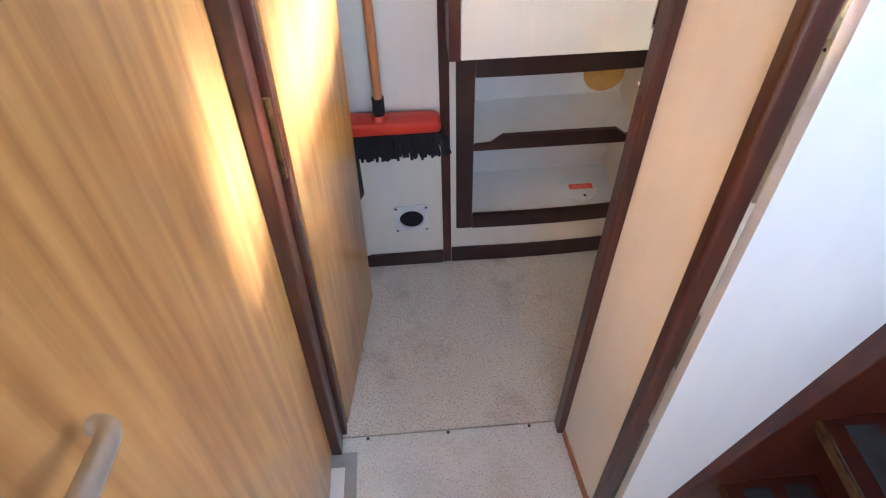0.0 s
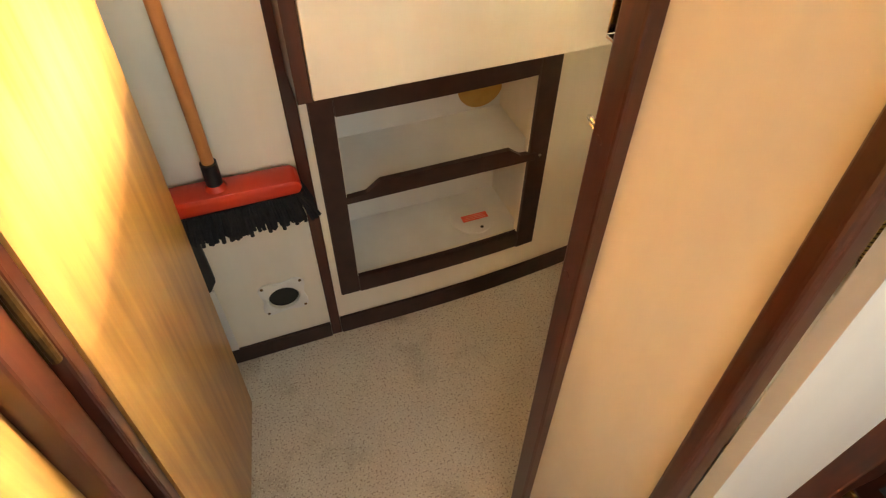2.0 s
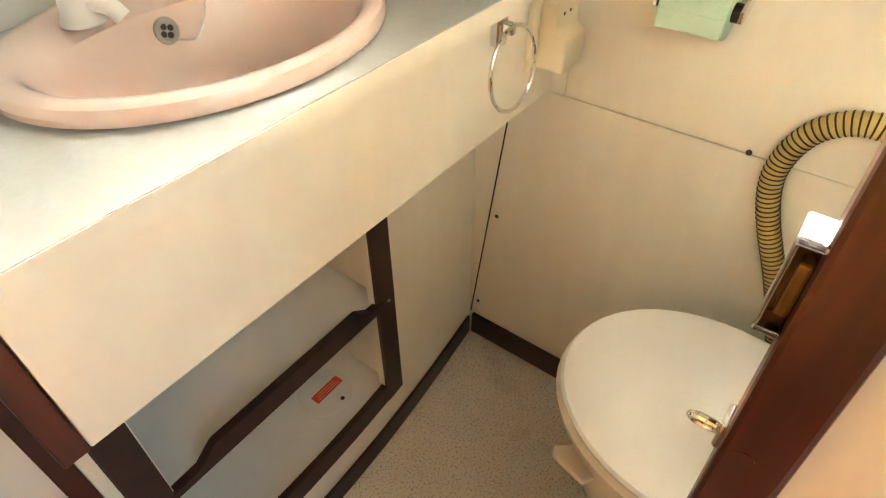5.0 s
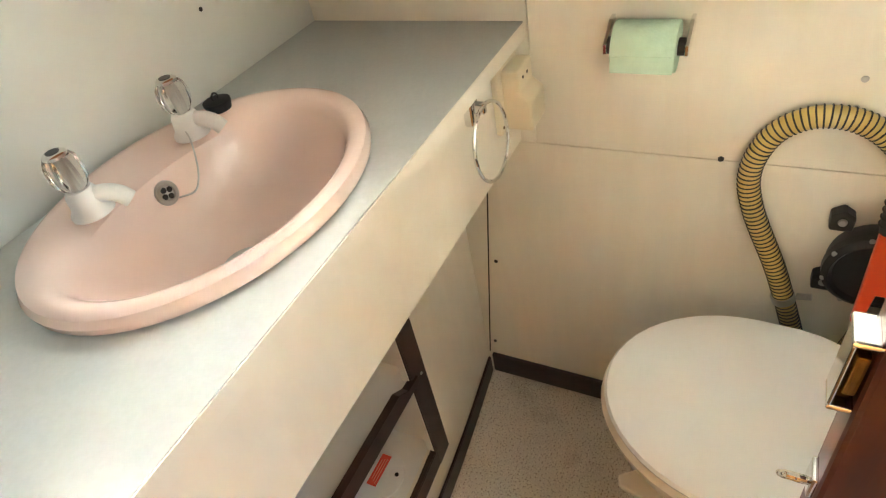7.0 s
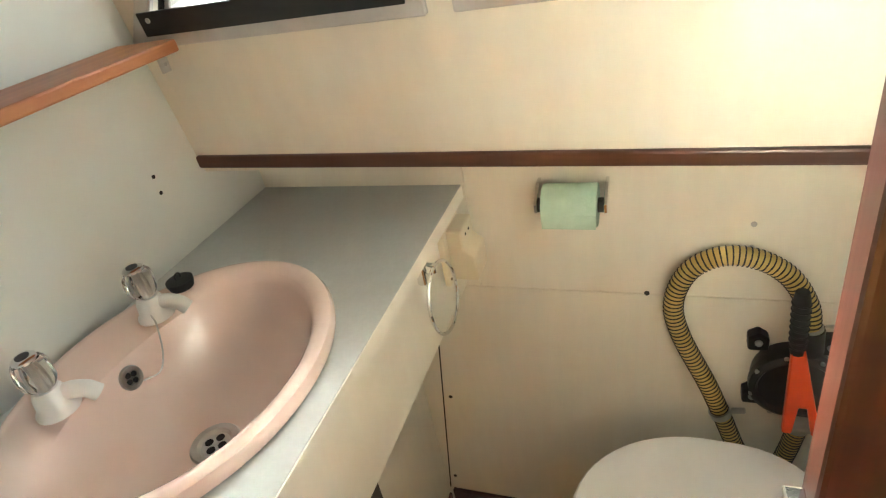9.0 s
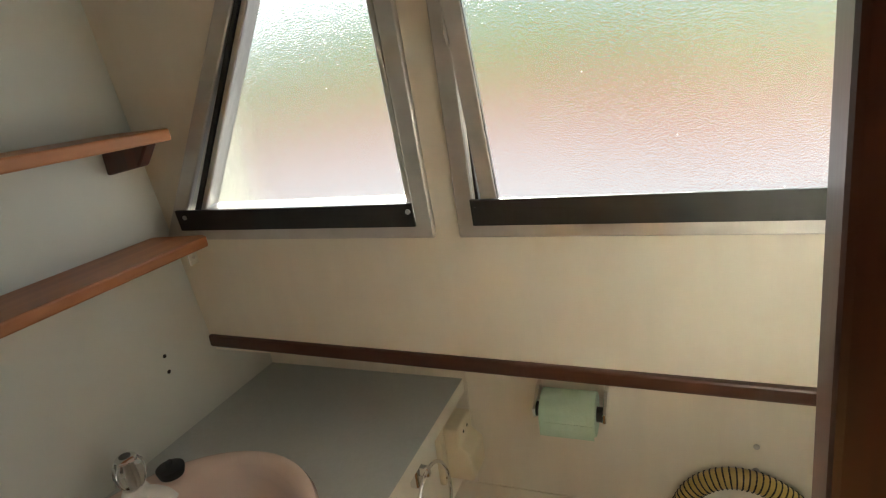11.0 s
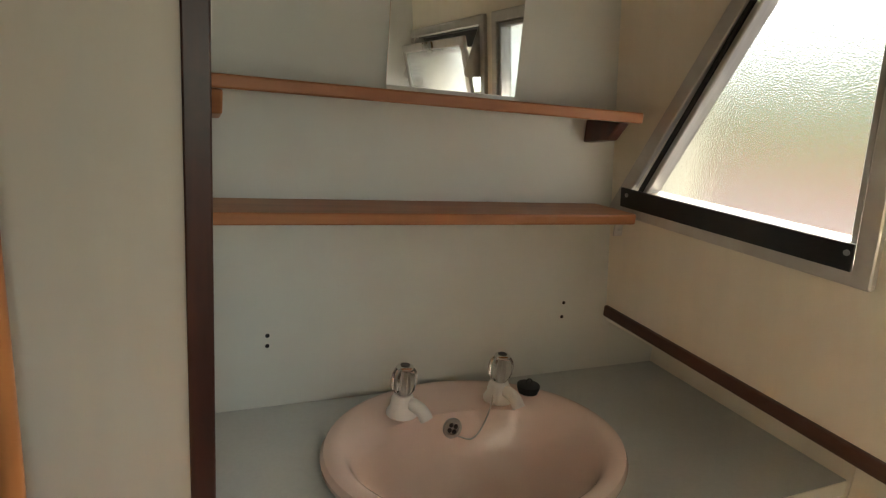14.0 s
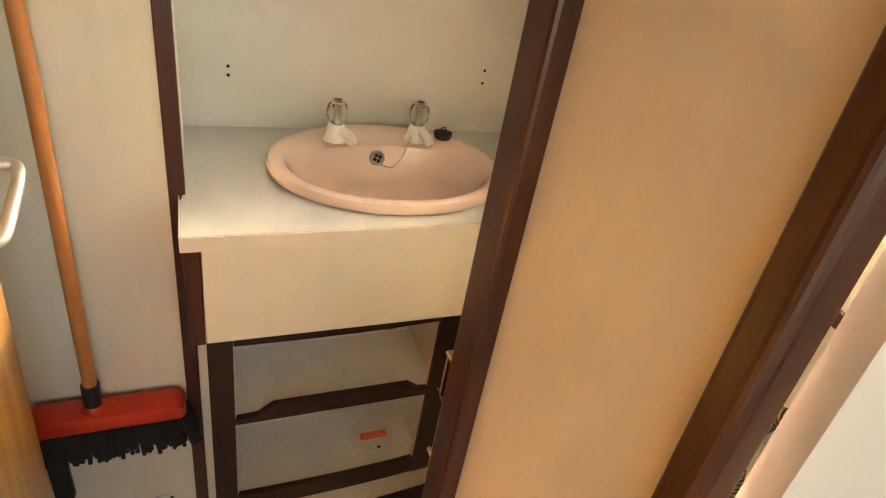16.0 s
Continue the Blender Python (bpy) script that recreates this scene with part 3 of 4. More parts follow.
def worktop():
    b = bmesh.new()
    n = 64
    x0, x1, y0, y1 = -0.913, 0.0135, FRONT, BACK - 0.001
    loops = []
    for z in (TOP, 1.0095):
        inner = [b.verts.new((BX + (BA - 0.02) * math.cos(2 * math.pi * i / n), BY + (BB - 0.02) * math.sin(2 * math.pi * i / n), z)) for i in range(n)]
        outer = []
        for i in range(n):
            a = 2 * math.pi * i / n
            c, s = math.cos(a), math.sin(a)
            k = min(((x1 if c > 0 else x0) - BX) / c if abs(c) > 1e-6 else 9, ((y1 if s > 0 else y0) - BY) / s if abs(s) > 1e-6 else 9)
            outer.append(b.verts.new((BX + k * c, BY + k * s, z)))
        corners = {}
        for i in range(n):
            j = (i + 1) % n
            p, q = outer[i].co, outer[j].co
            f = [inner[i], inner[j], outer[j], outer[i]]
            if abs(p.x - q.x) > 1e-4 and abs(p.y - q.y) > 1e-4:
                cx = x0 if min(p.x, q.x) < x0 + 1e-4 else x1
                cy = y0 if min(p.y, q.y) < y0 + 1e-4 else y1
                corners[i] = b.verts.new((cx, cy, z))
                f = [inner[i], inner[j], outer[j], corners[i], outer[i]]
            b.faces.new(f)
        ring = []
        for i in range(n):
            ring.append(outer[i])
            if i in corners:
                ring.append(corners[i])
        loops.append((inner, ring))
    for a, c in zip(*loops):
        for i in range(len(a)):
            j = (i + 1) % len(a)
            b.faces.new((a[i], a[j], c[j], c[i]))
    return b


wt = worktop()
# the worktop's left end overhangs the panel only in front of it
for v in wt.verts:
    if v.co.x < -0.912 and v.co.y > 0:
        v.co.x = -0.9045
counter = thing("worktop", "grey laminate worktop with a cream front edge, around the basin", "worktop")
part("top", wt, M_TOP, counter)
part("edge_band", box(-0.914, 0.0135, FRONT - 0.002, FRONT - 0.0003, 1.009, TOP - 0.001), M_CREAM, counter, "cream edging")
part("edge_band", box(-0.9155, -0.9135, FRONT - 0.002, -0.0065, 1.009, TOP - 0.001), M_CREAM, counter, "cream edging")


def washbasin():
    b = bmesh.new()
    n = 64
    prof = [(1.0, 0.0), (1.005, 0.008), (0.985, 0.017), (0.945, 0.021), (0.90, 0.020), (0.86, 0.014), (0.83, 0.0), (0.79, -0.025),
            (0.70, -0.075), (0.56, -0.112), (0.36, -0.132), (0.18, -0.140), (0.085, -0.143)]
    rings = []
    for k, (s, z) in enumerate(prof):
        inside = max(0.0, (0.95 - s) / 0.95)
        ring = []
        for i in range(n):
            a = 2 * math.pi * i / n
            x, y = BA * s * math.cos(a), BB * s * math.sin(a)
            # a broad tap shelf at the back
            if s < 0.9 and y > 0:
                y *= 1 - 0.30 * min(1, (0.9 - s) / 0.07)
            if s < 0.9:
                y -= 0.006 * min(1, inside * 2)
            ring.append(b.verts.new((BX + x, BY + y, TOP + 0.002 + (z if z > 0 else z * 0.8))))
        rings.append(ring)
    for p, q in zip(rings, rings[1:]):
        for i in range(n):
            b.faces.new((p[i], p[(i + 1) % n], q[(i + 1) % n], q[i]))
    b.faces.new(rings[-1])
    return b


basin = thing("washbasin", "oval pink porcelain washbasin set in the worktop", "washbasin")
part("bowl", washbasin(), M_PORCELAIN_PINK, basin, smooth=True)
DZ = TOP - 0.1075
drain = part("drain", lathe([(0.0, -0.002), (0.020, -0.002), (0.024, 0.003), (0.033, 0.003), (0.035, 0.0), (0.035, -0.003), (0.0, -0.003)],
                            Matrix.Translation((BX - 0.018, BY - 0.020, DZ)), 32), M_STEEL, basin, "steel drain", True)
for a in range(4):
    part("drain_hole", lathe([(0, 0), (0.006, 0), (0.006, 0.001), (0, 0.001)], Matrix.Translation((BX - 0.018 + 0.011 * math.cos(a * 1.571), BY - 0.020 + 0.011 * math.sin(a * 1.571), DZ - 0.0015)), 12), M_HOLE, drain)
OVP = Vector((-0.516, BY + BB * 0.530, TOP - 0.024))
OVN = Vector((0, -0.97, 0.24)).normalized()
over = part("overflow", lathe([(0, 0.001), (0.010, 0.001), (0.011, 0.003), (0.0165, 0.003), (0.018, 0.0), (0.018, -0.008), (0, -0.008)], turn_to(OVP, OVN), 28), M_STEEL, basin, "steel overflow rose", True)
for a in range(4):
    c = turn_to(OVP, OVN) @ Vector((0.0065 * math.cos(a * 1.571 + .4), 0.0065 * math.sin(a * 1.571 + .4), 0.001))
    part("slot", lathe([(0, 0), (0.0042, 0), (0.0042, 0.0008), (0, 0.0008)], turn_to(c, OVN), 12), M_HOLE, over)


def tap(x, y, yaw):
    t = thing("basin_tap", "white basin tap with a clear crystal knob and chrome cap", "tap", "taps on the washbasin")
    z = TOP + 0.018
    part("base", lathe([(0, 0), (0.026, 0), (0.026, 0.004), (0.021, 0.012), (0.019, 0.028), (0.015, 0.036), (0, 0.036)], Matrix.Translation((0, 0, 0)), 24), M_WPLASTIC, t, smooth=True)
    part("spout", tube(spline([(0, 0, 0.018), (0, -0.020, 0.022), (0, -0.038, 0.016), (0, -0.048, 0.004)], 5), 0.011, 14), M_WPLASTIC, t, smooth=True)
    b = bmesh.new()
    n = 32
    prev = None
    for r, h in ((0.011, 0.036), (0.015, 0.040), (0.020, 0.050), (0.021, 0.062), (0.019, 0.074), (0.015, 0.080)):
        ring = []
        for i in range(n):
            k = r * (1 + 0.07 * math.cos(8 * 2 * math.pi * i / n))
            ring.append(b.verts.new((k * math.cos(2 * math.pi * i / n), k * math.sin(2 * math.pi * i / n), h)))
        if prev:
            for i in range(n):
                b.faces.new((prev[i], prev[(i + 1) % n], ring[(i + 1) % n], ring[i]))
        else:
            b.faces.new(ring)
        prev = ring
    b.faces.new(prev)
    part("knob", b, M_CRYSTAL, t, "clear faceted knob", True)
    part("stem", lathe([(0, 0.0365), (0.006, 0.0365), (0.006, 0.078), (0, 0.078)], None, 12), M_STEEL, t)
    cap = part("cap", lathe([(0, 0.0802), (0.014, 0.0802), (0.014, 0.084), (0.011, 0.086), (0, 0.086)], None, 20), M_CHROME, t, "chrome cap", True)
    part("disc", lathe([(0, 0.0862), (0.008, 0.0862), (0.008, 0.0870), (0, 0.0870)], None, 16), M_BLACK, cap)
    t.matrix_world = pose(x, y, z, 0, 0, yaw)
    return t


tap(-0.611, 0.196, 38)
tap(-0.430, 0.200, 22)
plug = thing("basin_plug", "black rubber plug resting on the basin rim", "plug")
part("stopper", lathe([(0, 0), (0.018, 0), (0.021, 0.010), (0.021, 0.014), (0.006, 0.016), (0, 0.016)], Matrix.Translation((-0.364, 0.206, TOP + 0.0205)), 22), M_RUBBER, plug, smooth=True)
part("loop", tube([(-0.364 + 0.006 * math.cos(a * 0.5), 0.206, TOP + 0.040 + 0.006 * math.sin(a * 0.5)) for a in range(12)], 0.0014, 6, closed=True), M_RUBBER, plug)
part("chain", tube(spline([(-0.446, 0.190, TOP + 0.034), (-0.452, 0.182, TOP + 0.018), (-0.466, 0.178, TOP - 0.018), (-0.486, 0.176, TOP - 0.038), (-0.508, 0.186, TOP - 0.036)], 10), 0.0013, 6), M_STEEL, plug, "thin bead chain")


# ---- wall fittings ----
def wall_shelf(z, front, right_end):
    s = thing("wall_shelf", "orange-brown wooden wall shelf with a rounded end", "shelf", "shelves above the basin")
    xr = right_end
    part("board", prism([(-0.9035, BACK - 0.001), (xr - 0.012, BACK - 0.001), (xr - 0.002, front + 0.022), (xr, front + 0.012), (xr - 0.008, front), (-0.9035, front)], "z", z - 0.018, z, 0.003), M_SHELF, s)
    return s


s1 = wall_shelf(1.567, 0.186, -0.210)
part("bracket", prism([(0.205, 1.548), (BACK - 0.001, 1.548), (BACK - 0.001, 1.506), (0.232, 1.516)], "x", -0.250, -0.228, 0.003), M_MAHOGANY, s1, "dark bracket")
part("bracket", prism([(0.205, 1.548), (BACK - 0.001, 1.548), (BACK - 0.001, 1.506), (0.220, 1.516)], "x", -0.902, -0.884, 0.003), M_SHELF, s1)
s2 = wall_shelf(1.391, 0.188, -0.188)
part("bracket", box(-0.219, -0.201, 0.212, 0.216, 1.347, 1.372, 0.001), M_ALU, s2, "small metal angle bracket")
part("bracket", box(-0.219, -0.201, 0.217, BACK - 0.001, 1.368, 1.372, 0.001), M_ALU, s2, "small metal angle bracket")
part("screw_head", lathe([(0, 0), (0.003, 0), (0.003, 0.001), (0, 0.0015)], turn_to((-0.210, 0.212, 1.359), (0, -1, 0)), 8), M_STEEL, s2)

mir = thing("wall_mirror", "frameless wall mirror standing on the wooden shelf", "mirror")
part("glass", box(-0.641, -0.408, BACK - 0.007, BACK - 0.001, 1.5685, 1.93, 0.0008), M_MIRROR, mir)
part("edge_strip", box(-0.641, -0.408, BACK - 0.012, BACK - 0.0075, 1.5685, 1.575), M_ALU, mir, "dull metal edge strip")

for x in (-0.241, -0.814):
    for z in ((1.188, 1.158) if x > -0.5 else (1.164, 1.146)):
        tagged(finish("screw_hole", lathe([(0, 0), (0.0036, 0), (0.0036, 0.0008), (0, 0.0008)], turn_to((x, BACK, z), (0, -1, 0)), 10), M_HOLE), "small dark screw hole in the wall", "hole", "screw holes")

ringt = thing("towel_ring", "chrome towel ring on the vanity apron", "towel ring")
part("mount", box(-0.211, -0.185, -0.135, -0.1185, 0.962, 1.006, 0.004), M_CHROME, ringt)
part("clip", box(-0.204, -0.192, -0.152, -0.134, 0.982, 1.000, 0.003), M_CHROME, ringt)
part("ring", tube([(-0.198 + 0.062 * math.sin(a * math.pi / 20), -0.149 - 0.006 * (1 - math.cos(a * math.pi / 20)), 0.933 + 0.062 * math.cos(a * math.pi / 20)) for a in range(40)], 0.0032, 10, closed=True), M_CHROME, ringt, smooth=True)

sock = thing("shaver_socket", "ivory plastic shaver socket box on the apron", "socket")
part("base", box(-0.125, -0.030, -0.135, -0.122, 0.855, 0.975, 0.004), M_IVORY, sock)
part("box", prism([(-0.135, 0.862), (-0.185, 0.862), (-0.185, 0.915), (-0.165, 0.930), (-0.165, 0.968), (-0.135, 0.968)], "x", -0.110, -0.040, 0.004), M_IVORY, sock)
for x in (-0.086, -0.066):
    part("pin_hole", lathe([(0, 0), (0.003, 0), (0.003, 0.0006), (0, 0.0006)], turn_to((x, -0.165, 0.950), (0, -1, 0)), 8), M_HOLE, sock)
part("print", box(-0.0398, -0.0392, -0.178, -0.145, 0.885, 0.888), M_GREY, sock)
part("print", box(-0.0398, -0.0392, -0.178, -0.150, 0.893, 0.896), M_GREY, sock)
part("screw", lathe([(0, 0), (0.003, 0), (0.003, 0.001), (0, 0.0015)], turn_to((-0.118, -0.135, 0.870), (0, -1, 0)), 8), M_BRASS, sock)

sock.location = (0.022, 0.003, 0.025)

holder = thing("toilet_roll_holder", "chrome toilet roll holder with black ends", "roll holder")
RX, RZ = -0.033, 1.018
for y in (-0.291, -0.409):
    part("arm", prism([(0.0145, RZ + 0.030), (-0.005, RZ + 0.030), (RX - 0.012, RZ + 0.006), (RX - 0.012, RZ - 0.010), (RX + 0.01, RZ - 0.010), (0.0145, RZ + 0.006)], "y", y - 0.003, y + 0.003, 0.001), M_CHROME, holder)
    part("end_cap", lathe([(0, 0), (0.013, 0), (0.013, 0.014), (0, 0.014)], turn_to((RX, y + (-0.017 if y > -0.35 else 0.003), RZ), (0, 1, 0)), 16), M_BLACK, holder, "black end")
part("rod", tube([(RX, -0.294, RZ), (RX, -0.406, RZ)], 0.006, 10), M_BLACK, holder)
roll = thing("toilet_roll", "mint green embossed toilet roll", "toilet roll")
part("paper", lathe([(0.019, -0.046), (0.037, -0.046), (0.038, -0.044), (0.038, 0.044), (0.037, 0.046), (0.019, 0.046)], turn_to((RX, -0.350, RZ), (0, 1, 0)), 40), M_PAPER, roll, smooth=True)
part("tail", box(RX - 0.0388, RX - 0.0378, -0.395, -0.305, RZ - 0.026, RZ), M_PAPER, roll)

SCREWS = ((-0.020, 0.447), (0.020, 0.128), (-0.060, 0.744), (-0.476, 0.799), (-0.643, 0.954), (-0.643, 0.908), (-0.828, 0.752), (-0.848, 0.472), (-0.825, 0.838))
for y, z in SCREWS:
    tagged(finish("panel_screw", lathe([(0, 0), (0.0052, 0), (0.0044, 0.0022), (0.002, 0.0028), (0, 0.0028)], turn_to((0.015, y, z), (-1, 0, 0)), 12),
                  M_STEEL if z in (0.954, 0.908) else M_BLACK), "round screw head in the side panel", "screw", "panel screws")

# ---- toilet ----
TX, TY, TZ = -0.286, -0.582, 0.530


def seat_outline(grow=0.0, n=48):
    """Rounded front towards +y, squared rear."""
    pts = []
    for i in range(n):
        a = 2 * math.pi * i / n
        c, s = math.cos(a), math.sin(a)
        if s >= 0:
            x, y = 0.190 * c, 0.225 * s
        else:
            k = abs(s)
            x = (0.190 - 0.045 * k ** 1.5) * math.copysign(min(1, abs(c) ** 0.45), c)
            y = -0.205 * min(1, k ** 0.55)
        pts.append((TX + x * (1 + grow / 0.19), TY + y * (1 + grow / 0.21)))
    return pts


def slab(outlines, bm=None):
    """Stacked outlines (points, z) joined into one skin."""
    b = bmesh.new()
    rings = [[b.verts.new((x, y, z)) for x, y in pts] for pts, z in outlines]
    n = len(rings[0])
    for p, q in zip(rings, rings[1:]):
        for i in range(n):
            b.faces.new((p[i], p[(i + 1) % n], q[(i + 1) % n], q[i]))
    b.faces.new(rings[0])
    b.faces.new(rings[-1])
    return merge(bm, b)


toilet = thing("marine_toilet", "white marine toilet with its lid closed", "toilet")
part("lid", slab([(seat_outline(-0.012), TZ), (seat_outline(-0.004), TZ + 0.003), (seat_outline(-0.002), TZ + 0.010), (seat_outline(-0.006), TZ + 0.016), (seat_outline(-0.020), TZ + 0.0195), (seat_outline(-0.06), TZ + 0.0205), (seat_outline(-0.12), TZ + 0.021)]),
     M_TOILET, toilet, "white closed lid", True)
part("seat", slab([(seat_outline(-0.008), TZ - 0.022), (seat_outline(0.002), TZ - 0.017), (seat_outline(0.003), TZ - 0.008), (seat_outline(-0.006), TZ - 0.001)]), M_BOWL, toilet, "ivory seat", True)


def scaled(k, dy=0.0):
    return [(TX + (x - TX) * k, TY + dy + (y - TY) * k) for x, y in seat_outline(0.0)]


part("bowl", slab([(scaled(0.52), 0.18), (scaled(0.66), 0.26), (scaled(0.80), 0.36), (scaled(0.90), 0.45), (scaled(0.93), TZ - 0.024)]), M_BOWL, toilet, smooth=True)
part("pedestal", slab([(scaled(0.74, -0.02), 0.0), (scaled(0.72, -0.02), 0.03), (scaled(0.50, -0.01), 0.06), (scaled(0.44), 0.12), (scaled(0.50), 0.182)]), M_WPLASTIC, toilet, smooth=True)
part("foot_lever", prism([(-0.395, -0.450), (-0.424, -0.412), (-0.442, -0.418), (-0.456, -0.478), (-0.420, -0.500)], "z", 0.445, 0.457, 0.004), M_BOWL, toilet, "ivory side lug")
for x in (TX - 0.075, TX + 0.075):
    hg = part("hinge", box(x - 0.020, x + 0.020, TY - 0.238, TY - 0.2075, TZ - 0.024, TZ + 0.012, 0.005), M_WPLASTIC, toilet)
    part("hinge_pin", lathe([(0, -0.028), (0.009, -0.028), (0.009, 0.028), (0, 0.028)], turn_to((x, TY - 0.222, TZ + 0.020), (1, 0, 0)), 14), M_WPLASTIC, hg)
part("hinge_shelf", box(TX - 0.12, TX + 0.12, TY - 0.255, TY - 0.19, TZ - 0.052, TZ - 0.025, 0.006), M_BOWL, toilet)

# ---- waste hose and pump ----
hose = thing("waste_hose", "amber ribbed waste hose looped on the side wall", "hose")
HX = -0.026
H1 = [(HX, -0.677, 0.184), (HX, -0.659, 0.384), (HX, -0.632, 0.466), (HX, -0.581, 0.605), (HX, -0.522, 0.739), (HX, -0.506, 0.819), (HX, -0.528, 0.888), (HX, -0.575, 0.922), (HX, -0.632, 0.920),
      (HX, -0.685, 0.886), (HX - 0.004, -0.719, 0.829), (HX - 0.008, -0.729, 0.774)]
H2 = [(HX - 0.012, -0.743, 0.564), (HX - 0.006, -0.735, 0.474), (HX, -0.722, 0.364), (HX, -0.717, 0.184)]


def ribbed(points, core, ribs, name):
    line = spline(points, 14)
    base = part(name, tube(line, core, 14), M_HOSE, hose, "translucent amber wall", True)
    length, nxt = 0.0, 0.0
    rb = bmesh.new()
    for p, q in zip(line, line[1:]):
        seg = (q - p).length
        while nxt < length + seg:
            c = p.lerp(q, (nxt - length) / seg)
            d = (q - p).normalized()
            m = turn_to(c, d)
            ring = [m @ Vector(((core + 0.0002) * math.cos(k * math.pi / 8), (core + 0.0002) * math.sin(k * math.pi / 8), 0)) for k in range(16)]
            tube(ring, ribs, 5, rb, True)
            nxt += 0.0086
        length += seg
    tagged(part("spiral_rib", rb, M_RUBBER, base, "dark spiral rib", True), kind="stuff")


ribbed(H1, 0.0170, 0.0014, "hose_wall")
ribbed(H2, 0.0170, 0.0014, "hose_wall")
for c, d in (((HX, -0.604, 0.542), (0, 0.36, 0.93)), ((HX - 0.008, -0.7285, 0.780), (0, 0.2, 1)), ((HX - 0.01, -0.740, 0.539), (0, 0.1, 1))):
    m = turn_to(c, d)
    cl = part("hose_clamp", lathe([(0.0188, -0.007), (0.0208, -0.007), (0.0208, 0.007), (0.0188, 0.007)], m, 24), M_STEEL, hose, "steel hose clamp", True)
    e = m @ Vector((0, 0.023, 0)) if abs((m @ Vector((0, 0.023, 0))).y) > abs(c[1]) else m @ Vector((0, -0.023, 0))
    part("screw_housing", tube([e, Vector(e) + Vector((-0.004, -0.022, 0.008))], 0.006, 8), M_STEEL, cl)

hose.location = (0.015, -0.017, -0.018)
pump = thing("hand_pump", "black diaphragm hand pump with an orange-red lever on the wall", "pump")
PY, PZ = -0.735, 0.638
pm = turn_to((-0.001, PY, PZ), (-1, 0, 0))
part("body", lathe([(0, 0), (0.066, 0), (0.070, 0.012), (0.070, 0.030), (0.076, 0.036), (0.076, 0.052), (0.070, 0.058), (0.066, 0.060), (0.060, 0.052), (0.030, 0.048), (0.0, 0.050)], pm, 40), M_BLACK, pump, smooth=True)
for a in range(8):
    q = pm @ Vector((0.073 * math.cos(a * 0.785 + 0.3), 0.073 * math.sin(a * 0.785 + 0.3), 0.052))
    part("rim_screw", lathe([(0, 0), (0.0045, 0), (0.0045, 0.004), (0, 0.005)], turn_to(q, (-1, 0, 0)), 8), M_STEEL, pump)
for y, z in ((PY + 0.064, PZ + 0.080), (PY - 0.050, PZ + 0.080), (PY + 0.062, PZ - 0.058), (PY - 0.062, PZ - 0.058)):
    ear = part("ear", prism([(y - 0.018, z - 0.020), (y + 0.016, z - 0.020), (y + 0.018, z + 0.008), (y, z + 0.020), (y - 0.018, z + 0.008)], "x", -0.028, -0.001, 0.004), M_BLACK, pump)
    part("bolt", lathe([(0, 0), (0.007, 0), (0.006, 0.004), (0, 0.005)], turn_to((-0.028, y, z), (-1, 0, 0)), 10), M_STEEL, ear)
part("inlet", lathe([(0.023, 0), (0.025, 0), (0.025, 0.05), (0.018, 0.05), (0.018, 0)], turn_to((HX - 0.008, -0.748, 0.716), (0, 0.1, 1)), 20), M_BLACK, pump, smooth=True)
part("outlet", lathe([(0.0, 0), (0.026, 0), (0.026, 0.05), (0.0, 0.05)], turn_to((HX - 0.010, -0.759, 0.531), (0, 0, 1)), 20), M_BLACK, pump, smooth=True)
part("clevis", box(-0.094, -0.060, PY - 0.030, PY + 0.008, PZ - 0.074, PZ - 0.064, 0.003), M_STEEL, pump, "steel pivot bar")
# the lever: two legs that join below the grip
lever_bm = prism([(PY + 0.030, PZ + 0.140), (PY + 0.010, PZ + 0.140), (PY - 0.045, PZ - 0.076), (PY - 0.029, PZ - 0.076),
                  (PY - 0.013, PZ - 0.004), (PY + 0.000, PZ - 0.004), (PY + 0.002, PZ - 0.076), (PY + 0.018, PZ - 0.076)], "x", -0.010, 0.004, 0.003)
for v in lever_bm.verts:
    v.co.x += -0.086 - max(0, v.co.z - PZ + 0.07) * 0.06
part("lever", lever_bm, M_ORANGE, pump, "orange-red forked lever")
GRIP = [Vector((-0.100, PY + 0.020, PZ + 0.128)), Vector((-0.101, PY + 0.029, PZ + 0.255))]
grip = part("grip", tube([GRIP[0].lerp(GRIP[1], k / 8) for k in range(9)], 0.013, 14, radii=[0.011, 0.0125, 0.013, 0.013, 0.013, 0.0135, 0.0135, 0.013, 0.010]), M_RUBBER, pump, "black ribbed grip", True)
for k in range(8):
    c = GRIP[0].lerp(GRIP[1], 0.12 + 0.1 * k)
    part("grip_rib", tube([c + Vector((0.0132 * math.cos(j * math.pi / 8), 0.0132 * math.sin(j * math.pi / 8), 0)) for j in range(16)], 0.0017, 5, closed=True), M_RUBBER, grip)

pump.location = (0.015, 0, 0)

